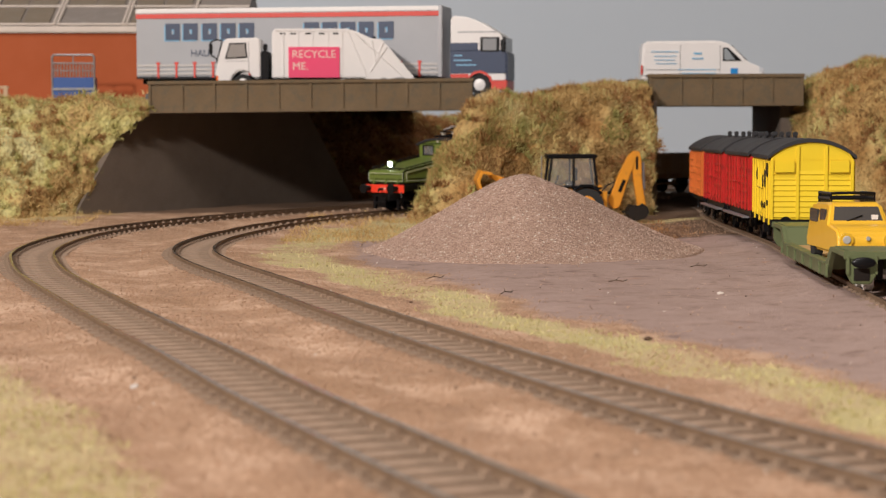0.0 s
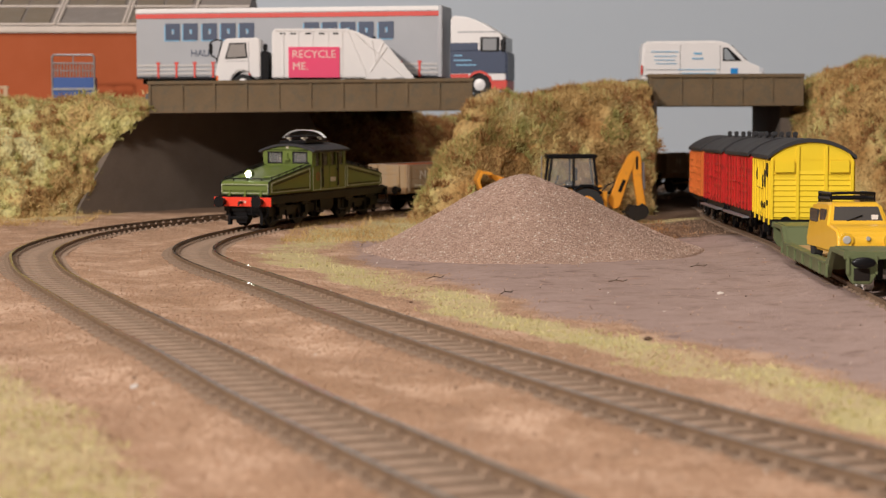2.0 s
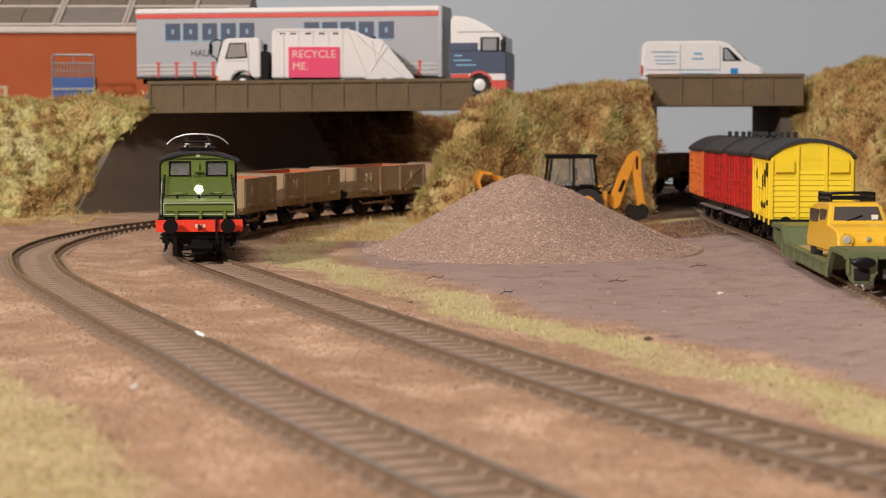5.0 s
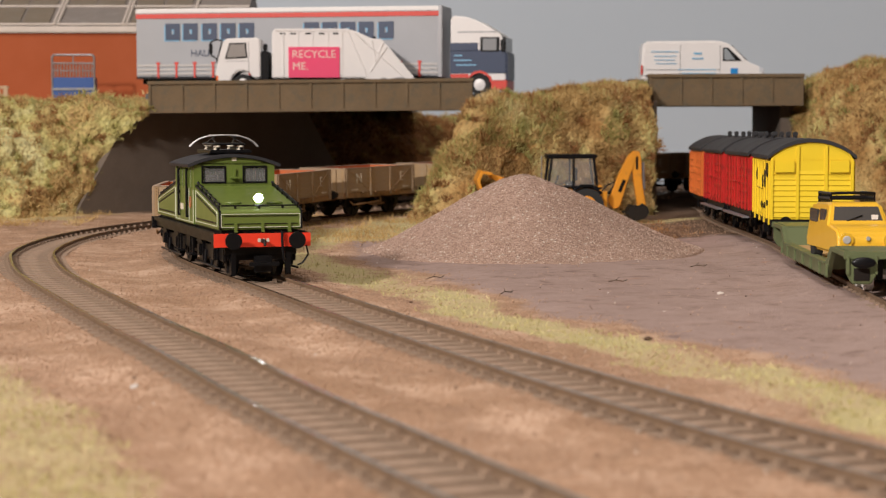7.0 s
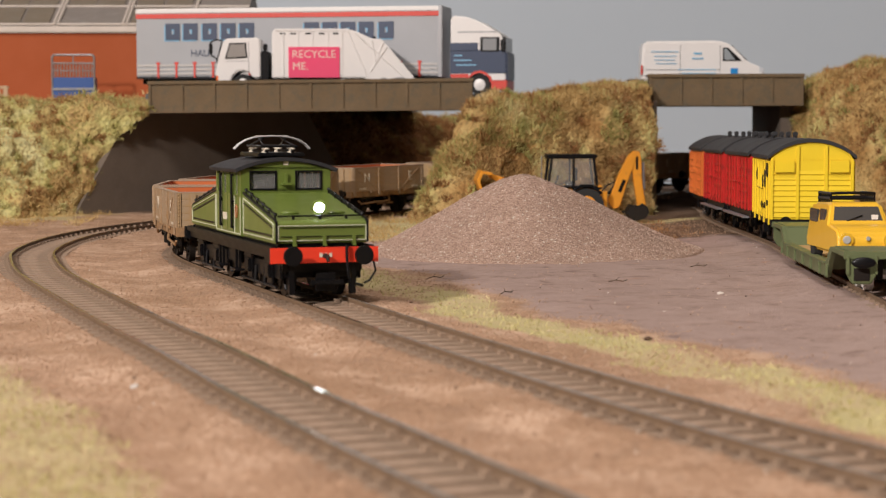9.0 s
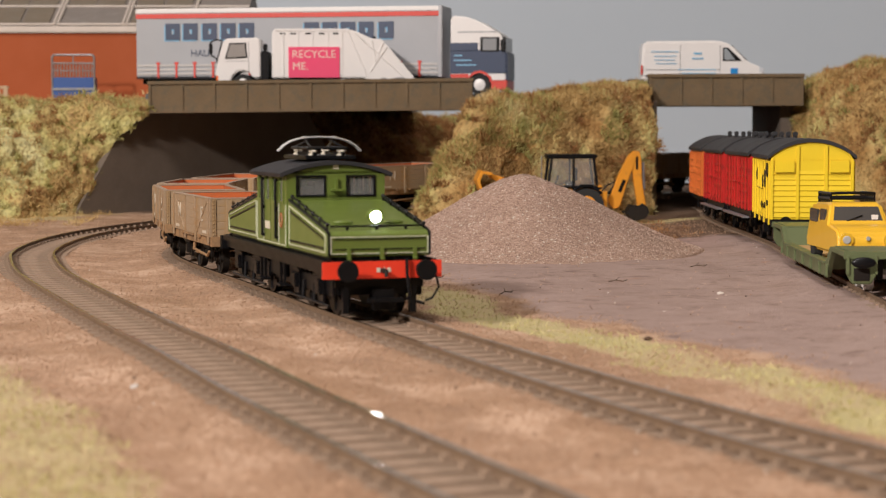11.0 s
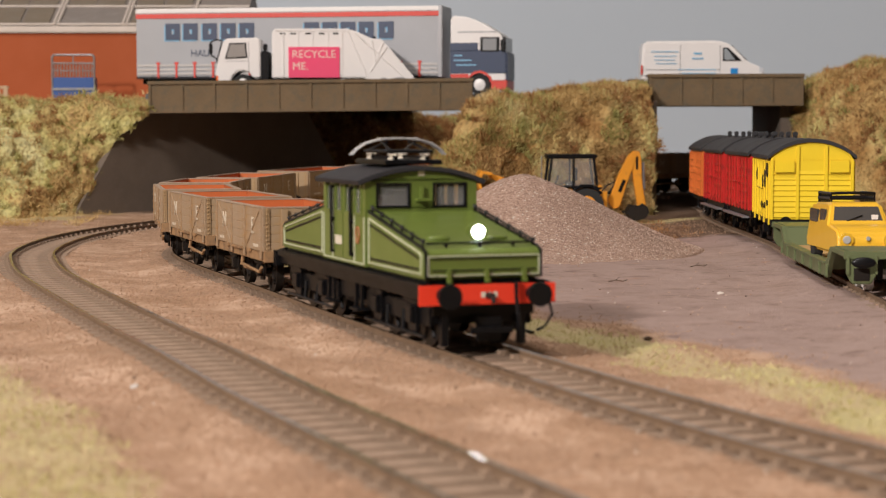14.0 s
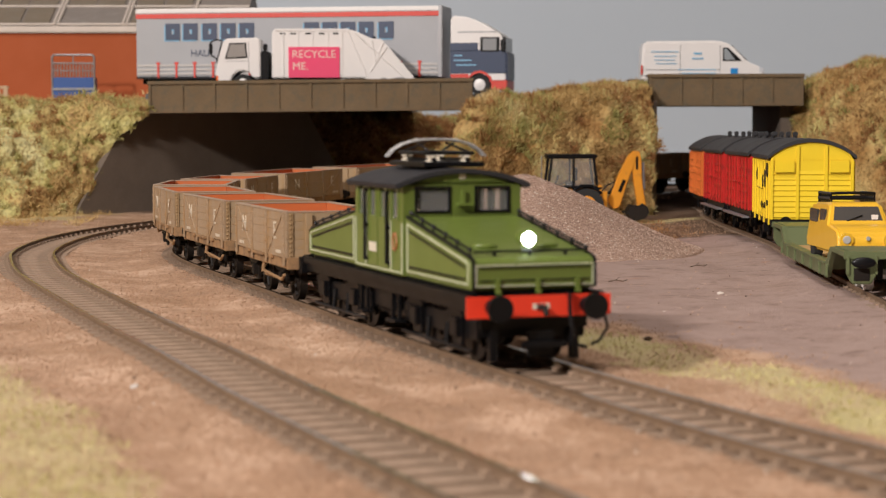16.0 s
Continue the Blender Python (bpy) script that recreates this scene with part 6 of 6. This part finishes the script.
def covered_van(paint_mat, label, half, marks=False, vents=0, steps=False):
    t = thing("covered_van", label, "railway van", group="vans on the siding")
    w, z0, ze = 16.4, 13.0, 36.8
    body = part("body", boxes((-half, half, -w, w, z0, ze), bevel=0.25), paint_mat, t)
    o = arc(0, 19.25, 26.05, 47.6, 132.4, 24)
    crown = [(y, z) for y, z in o]
    gable = [(-w, ze)] + [(y, z - 1.5) for y, z in crown[::-1] if abs(y) < w - 0.4] + [(w, ze)]
    part("gable", swept(gable, "x", -half, half), paint_mat, body)
    i = [(y, z - 1.5) for y, z in crown]
    roof = part("roof", swept(crown + i[::-1], "x", -half - 0.9, half + 0.9, 0.1), VAN_ROOF, t)
    for k in range(vents):
        for y in (-5, 5):
            x = -half + half * 2 * (k + 0.5) / vents
            part("roof_vent", rods(((x, y, 44), (x, y, 46.3), 1.0), ((x - 1.6, y, 46.8), (x + 1.6, y, 46.8), 1.0), seg=10), VAN_ROOF, roof)
    for s in (1, -1):
        for y in (-w + 0.6, -5.6, 5.6, w - 0.6):
            part("end_post", boxes((*sorted((half * s, (half + 0.8) * s)), y - 0.65, y + 0.65, z0, 42.5 if abs(y) < 8 else ze), bevel=0.15), paint_mat, body)
        for y0, y1 in ((-15.2, -6.3), (-4.9, 4.9), (6.3, 15.2)):
            for k in range(9):
                z = 13.6 + 2.15 * k
                part("louvre", swept([(half * s, z), ((half + 0.28) * s, z + 0.3), (half * s, z + 1.75)], "y", y0, y1), paint_mat, body)
            if abs(y0 + y1) > 1:
                part("end_ventilator", boxes((*sorted((half * s, (half + 1.3) * s)), y0 + 0.5, y1 - 0.4, 31.6, 36.6), bevel=0.35), paint_mat, body)
    for y in (-1, 1):
        for k in range(8):
            x = -half + 1.2 + (2 * half - 2.4) * k / 7
            part("side_post", boxes((x - 0.55, x + 0.55, *sorted((w * y, (w + 0.7) * y)), z0 - (2.2 if marks and k % 2 else 0.2), ze - 0.4), bevel=0.12), paint_mat, body)
        for z in (15.5, 20.5, 24.0, 27.5, 31.0):
            if not marks:
                part("side_rail", boxes((-half + 1, half - 1, *sorted((w * y, (w + 0.45) * y)), z, z + 0.9)), paint_mat, body)
        if steps:
            part("footboard", boxes((-half + 3, half - 3, *sorted(((w - 0.5) * y, (w + 2.6) * y)), 9.4, 10.2), bevel=0.15), CAGE_GREY, t)
        part("door", boxes((-8, -0.2, *sorted((w * y, (w + 0.5) * y)), 14, 36.5), (0.2, 8, *sorted((w * y, (w + 0.5) * y)), 14, 36.5), bevel=0.2), paint_mat, body)
        part("door_bar", rods(((-9, (w + 0.9) * y, 25), (9, (w + 0.9) * y, 25), 0.35), ((-5, (w + 0.9) * y, 15), (-5, (w + 0.9) * y, 36), 0.3), ((5, (w + 0.9) * y, 15), (5, (w + 0.9) * y, 36), 0.3), seg=6), paint_mat, body)
        if marks:
            for x0, z0m, sx, sz in ((29, 32.5, 5.5, 3.0), (21, 29, 4, 4.5), (12, 28, 3, 3), (30, 19.5, 2.5, 1.6), (20, 18, 5, 1.4), (8, 18, 4, 1.4), (-10, 30, 6, 3)):
                bm = bmesh.new()
                pts = [(x0 + sx * math.cos(a) * (0.6 + 0.5 * random.random()), z0m + sz * math.sin(a) * (0.6 + 0.5 * random.random())) for a in np.linspace(0, 2 * math.pi, 10)[:-1]]
                prism(bm, pts, "y", *sorted(((w + 0.5) * y, (w + 0.85) * y)))
                part("print_shape", bm, BLACK, body)
    part("underframe", boxes((-half, half, -15, -13.4, 10, 13), (-half, half, 13.4, 15, 10, 13), (-half - 0.8, -half + 1, -16, 16, 10, 13), (half - 1, half + 0.8, -16, 16, 10, 13), (-half + 3, half - 3, -4, 4, 8, 12), bevel=0.2), BLACK, t)
    for x in (-half * 0.55, half * 0.55):
        for y in (-1, 1):
            bm = boxes((x - 1.6, x + 1.6, *sorted((11.4 * y, 13.6 * y)), 5, 8.6), bevel=0.25)
            prism(bm, [(x - 4.5, 10.3), (x + 4.5, 10.3), (x + 2, 3.6), (x - 2, 3.6)], "y", *sorted((11.2 * y, 11.9 * y)))
            for k in range(3):
                box(bm, x - 8 + 1.6 * k, x + 8 - 1.6 * k, *sorted((12 * y, 13.4 * y)), 9.8 - 0.5 * k, 10.2 - 0.5 * k)
            part("axle_guard", bm, BLACK, t)
        disc_wheel(t, x, 6.6, BLACK)
    for s in (-1, 1):
        for y in (-10.6, 10.6):
            part("buffer", rods((((half + 0.6) * s, y, 12), ((half + 4) * s, y, 12), 1.4, 1.1), (((half + 4) * s, y, 12), ((half + 4.7) * s, y, 12), 2.4), seg=16), BLACK, t)
    return t


def on_siding(ob, y, span):
    ob.matrix_world = riding(TRACK_C, depth_on(TRACK_C, y), span)


v = covered_van(BRIGHT_YELLOW, "bright yellow covered van with a black roof and side markings", 36, marks=True)
on_siding(v, 779, 20)
v = covered_van(VAN_RED, "bright red covered van with roof ventilators on the siding", 37, vents=4, steps=True)
on_siding(v, 864, 20)
v = covered_van(VAN_RED, "bright red covered van with footboards on the siding", 37, vents=3, steps=True)
on_siding(v, 948, 20)
v = covered_van(VAN_ORANGE, "orange-brown covered van at the far end of the siding", 37)
on_siding(v, 1032, 20)


def well_wagon():
    t = thing("well_wagon", "green well wagon with a wooden floor and white wheels", "well wagon")
    on_siding(t, 647, 70)
    h = 88
    for y in (-1, 1):
        prof = [(-h, 14.6), (-60, 14.6), (-50, 6.0), (50, 6.0), (60, 14.6), (h, 14.6), (h, 12.4), (64, 12.4), (61, 9.5), (53, 1.8), (-53, 1.8), (-61, 9.5), (-64, 12.4), (-h, 12.4)]
        part("side_girder", swept(prof, "y", *sorted((14.6 * y, 16.2 * y)), 0.25), BRONZE_GREEN, t)
        part("flange", swept([(-50, 6.0), (50, 6.0), (50, 6.8), (-50, 6.8)], "y", *sorted((13.6 * y, 16.8 * y)), 0.1), BRONZE_GREEN, t)
        for x in (-40, -20, 0, 20, 40, 56, -56):
            part("girder_rib", boxes((x - 0.5, x + 0.5, *sorted((16.1 * y, 16.9 * y)), 2.2, 6.2), bevel=0.1), BRONZE_GREEN, t)
    for s in (-1, 1):
        part("end_platform", swept([(59 * s, -14.5), (h * s, -14.5), (h * s, 14.5), (59 * s, 14.5)], "z", 12.6, 14.8, 0.2), BRONZE_GREEN, t)
        part("ramp_plate", swept([(60 * s, 14.7), (50 * s, 5.4), (51 * s, 4.2), (61 * s, 13.2)], "y", -14.6, 14.6), BRONZE_GREEN, t)
        hd = part("headstock", boxes((*sorted((h * s, (h + 1.4) * s)), -16.4, 16.4, 11.6, 15.0), bevel=0.25), BRONZE_GREEN, t)
        part("draw_hook", boxes((*sorted(((h + 1.2) * s, (h + 4) * s)), -0.8, 0.8, 11.8, 12.8), bevel=0.15), GREASY, hd)
        for y in (-11, 11):
            br = part("buffer_bracket", swept([(y - 4.8, 13.6), (y + 4.8, 13.6), (y + 4.6, 5.6), (y + 2.8, 2.6), (y - 2.8, 2.6), (y - 4.6, 5.6)], "x", *sorted((h * s, (h + 1.2) * s)), 0.3), BRONZE_GREEN, hd)
            part("bracket_opening", boxes((*sorted(((h + 1.1) * s, (h + 1.5) * s)), y - 2.4, y + 2.4, 3.6, 7.6), bevel=0.1), GREASY, br)
            for k in (-4.2, 4.2):
                part("stiffener", boxes((*sorted(((h + 1.2) * s, (h + 2.0) * s)), y + k - 0.35, y + k + 0.35, 5.6, 13.4)), BRONZE_GREEN, br)
            bm = bmesh.new()
            bmesh.ops.create_uvsphere(bm, u_segments=24, v_segments=12, radius=1.0, matrix=Matrix.Translation(((h + 4.2) * s, y, 10.4)) @ Matrix.Diagonal((1.0, 3.7, 2.5, 1)))
            rod(bm, ((h + 1) * s, y, 10.4), ((h + 4) * s, y, 10.4), 1.5, 12)
            part("buffer", bm, BLACK, br)
        for dx in (65, 80):
            disc_wheel(t, dx * s, 4.5, PRIMER_WHITE)
            for y in (-1, 1):
                part("axle_guard", boxes((dx * s - 2, dx * s + 2, *sorted((3.4 * y, 5.4 * y)), 3.4, 12.4), bevel=0.3), BLACK, t)
    me = None
    for k in range(16):
        x = -47 + 6.2 * k
        bm = boxes((-3.0, 3.0, -14.4, 14.4, 4.6, 5.6))
        if me is None:
            me = mesh_of(bm, "floor_plank")
            me.materials.append(DECK_WOOD)
        else:
            bm.free()
        ob = new("floor_plank", me)
        ob.parent, ob.location = t, (x * MM, 0, 0)
    remap(t, lambda x, y, z: (x, y, z if z < 7 else 7 + (z - 7) * 0.68))
    return t


def van_car():
    """Small rounded estate car with a roof rack, its nose towards +x."""
    t = thing("estate_car", "small yellow van with a black roof rack on the well wagon", "car")
    m = riding(TRACK_C, depth_on(TRACK_C, 622), 20)
    t.matrix_world = m @ Matrix.Translation((0, -4.2 * MM, 5.7 * MM)) @ pose(0, 0, 0, 0, 0, 4)
    bm = bmesh.new()
    prof = [(-21, 3.0, 10.6), (-22, 6, 11.0), (-21.5, 10, 11.0), (-20.5, 16.5, 9.6), (-18.5, 18.6, 8.6), (3, 19.4, 8.6), (6.2, 18.4, 8.9), (9.8, 12.8, 10.4), (15, 12.3, 10.6), (20.8, 11.2, 10.2), (23.0, 9.2, 9.8), (23.6, 5.5, 10.2), (23.2, 3.2, 10.4)]
    rows = []
    for x, z, w in prof:
        rows.append([bm.verts.new((x, y * w, z)) for y in (-1, -0.8, 0, 0.8, 1)])
    n = len(rows)
    for a in range(n):
        r, q = rows[a], rows[(a + 1) % n]
        for k in range(4):
            bm.faces.new((r[k], r[k + 1], q[k + 1], q[k]))
    bm.faces.new([r[0] for r in rows]), bm.faces.new([r[4] for r in rows][::-1])
    bmesh.ops.recalc_face_normals(bm, faces=bm.faces)
    bmesh.ops.bevel(bm, geom=[e for e in bm.edges if len(e.link_faces) == 2 and e.calc_face_angle(0) > 0.35], offset=0.9, segments=3, affect="EDGES")
    body = part("body", bm, CAR_YELLOW, t, smooth=60)
    bm = bmesh.new()
    vs = [bm.verts.new(p) for p in ((6.8, -7.4, 18.0), (6.8, 7.4, 18.0), (9.7, 8.4, 13.4), (9.7, -8.4, 13.4), (5.8, -7.4, 17.7), (5.8, 7.4, 17.7), (8.6, 8.4, 13.2), (8.6, -8.4, 13.2))]
    for q in ((0, 1, 2, 3), (7, 6, 5, 4), (0, 4, 5, 1), (1, 5, 6, 2), (2, 6, 7, 3), (3, 7, 4, 0)):
        bm.faces.new([vs[i] for i in q])
    bmesh.ops.recalc_face_normals(bm, faces=bm.faces)
    part("windscreen", bm, paint("car_glass", (0.07, 0.065, 0.06), 0.2), body)
    part("screen_sticker", boxes((9.0, 9.6, 4.6, 6.8, 13.9, 15.4)), WHITE, body)
    for y in (-1, 1):
        part("side_window", boxes((-3.5, 4.8, *sorted((9.3 * y, 10.2 * y)), 12.4, 17), bevel=0.3), DARK_PANE, body)
        part("side_panel", boxes((-18, -6, *sorted((9.5 * y, 10.5 * y)), 12.2, 16.6), bevel=0.3), DARK_PANE, body)
        bz = part("headlamp_bezel", rods(((21.5, 7.2 * y, 8.0), (24.2, 7.2 * y, 8.0), 2.2), seg=20), CAR_YELLOW, body)
        part("headlamp", rods(((23.9, 7.2 * y, 8.0), (24.6, 7.2 * y, 8.0), 1.5, 1.2), seg=18), paint("car_lamp", (0.5, 0.48, 0.45), 0.1), bz)
        part("rear_wheel", rods(((-13, 7.4 * y, 3.1), (-13, 10.4 * y, 3.1), 3.2), seg=20), TYRE, t)
    part("front_wheel", rods(((14, -1.4, 3.1), (14, 1.4, 3.1), 3.2), seg=20), TYRE, t)
    part("badge", rods(((23.2, 0, 8.4), (24.0, 0, 8.4), 0.7), seg=12), STEEL, body)
    part("bumper", boxes((22.6, 25.0, -10.6, 10.6, 3.6, 5.4), bevel=0.5), CAR_YELLOW, body)
    part("number_plate", boxes((24.9, 25.3, -3.6, 3.6, 2.0, 4.2), bevel=0.1), BLACK, body)
    part("plate_bars", boxes((25.3, 25.45, -2.8, -1.2, 2.6, 3.6), (25.3, 25.45, -0.8, 0.6, 2.6, 3.6), (25.3, 25.45, 1.0, 2.8, 2.6, 3.6)), PAPER, body)
    part("wiper", rods(((10.0, -4, 13.3), (9.0, 1.5, 15.2), 0.22), seg=6), BLACK, body)
    bm = bmesh.new()
    for y in (-7.4, 7.4):
        bent(bm, [(-17, y, 20.2), (1.5, y, 20.6)], 0.5)
        bent(bm, [(-17, y, 22), (2.2, y, 22.2)], 0.4)
    for k in range(7):
        x = -17 + 3.15 * k
        rod(bm, (x, -7.4, 20.4), (x, 7.4, 20.4), 0.4, 6)
        for y in (-7.4, 7.4):
            rod(bm, (x, y, 18.6), (x, y, 22), 0.35, 6)
    bent(bm, [(2.2, -7.4, 22.2), (2.8, 0, 22.4), (2.2, 7.4, 22.2)], 0.5)
    part("roof_rack", bm, BLACK, t)
    remap(t, lambda x, y, z: (x, y * 0.97, z))
    return t


def roll_cage():
    t = thing("stillage", "blue metal stillage with a grey mesh back against the brick wall", "stillage", -248, 1262, 66, 2)
    for row in ((-13.6, 13.6, -8, -7, 3, 17), (-13.6, 13.6, 7, 8, 3, 17), (-13.6, -12.6, -7, 7, 3, 17), (12.6, 13.6, -7, 7, 3, 17)):
        part("side_panel", boxes(row, bevel=0.25), BLUE, t)
    part("base_panel", boxes((-13.6, 13.6, -8, 8, 2, 2.95)), BLUE, t)
    part("side_rail", boxes((-14.4, 14.4, -8.8, -8.05, 8.4, 10.0), bevel=0.2), CAGE_GREY, t)
    for x in (-12.5, 12.5):
        for y in (-7, 7):
            part("foot", boxes((x - 1.2, x + 1.2, y - 1.2, y + 1.2, 0, 2.2)), BLACK, t)
    bm = bmesh.new()
    bent(bm, [(-14, -7.6, 3), (-14, -7.6, 30.5), (-12.8, -7.6, 32), (12.8, -7.6, 32), (14, -7.6, 30.5), (14, -7.6, 3)], 0.7)
    part("frame_tube", bm, CAGE_GREY, t)
    for k in range(13):
        x = -12.4 + 2.07 * k
        part("mesh_bar", rods(((x, -7.6, 17), (x, -7.6, 26.5), 0.45), seg=6), CAGE_GREY, t)
    part("mesh_rail", rods(((-14, -7.6, 26.5), (14, -7.6, 26.5), 0.5), ((-14, -7.6, 21.5), (14, -7.6, 21.5), 0.35)), CAGE_GREY, t)
    part("mesh_rail", rods(((0, -7.6, 26.5), (0, -7.6, 32), 0.5)), CAGE_GREY, t)
    return t


def pallet():
    t = thing("pallet", "upright wooden pallet leaning by the brick wall", "pallet", -304, 1258, 65)
    for k in range(5):
        part("slat", boxes((-11.5 + 5 * k, -8.5 + 5 * k, -1.2, -0.4, 0, 12.6), bevel=0.15), BARE_WOOD, t)
    for z in (0.4, 5.4, 10.6):
        part("bearer", boxes((-12, 12, -0.4, 1.2, z, z + 1.8), bevel=0.15), BARE_WOOD, t)
    return t


articulated_lorry()
refuse_lorry()
delivery_van()
backhoe_loader()
well_wagon()
van_car()
roll_cage()
pallet()


# ---- what moves: the train on its track, and its wheels ----
def motions():
    times = [t for t, s in BEAM_AT]
    way = [s for t, s in BEAM_AT]
    for ob, sets, back, span in train:
        walk(ob, [(t, riding(TRACK_B, s - back, span)) for t, s in BEAM_AT])
        for w, x, r in sets:
            total = way[-1] - way[0]
            step = radians(70) * r
            rows, n = [], int(total / step)
            for k in range(n + 1):
                s = way[0] + k * step
                rows.append((float(np.interp(s, way, times)), pose(x * MM, 0, r * MM, 0, math.degrees((s - way[0]) / r), 0)))
            if 16.0 - rows[-1][0] > 0.05:
                rows.append((16.0, pose(x * MM, 0, r * MM, 0, math.degrees(total / r), 0)))
            else:
                rows[-1] = (16.0, rows[-1][1])
            seen, clean = set(), []
            for t, m in rows:
                if frame(t) not in seen:
                    seen.add(frame(t))
                    clean.append((t, m))
            walk(w, clean)


motions()
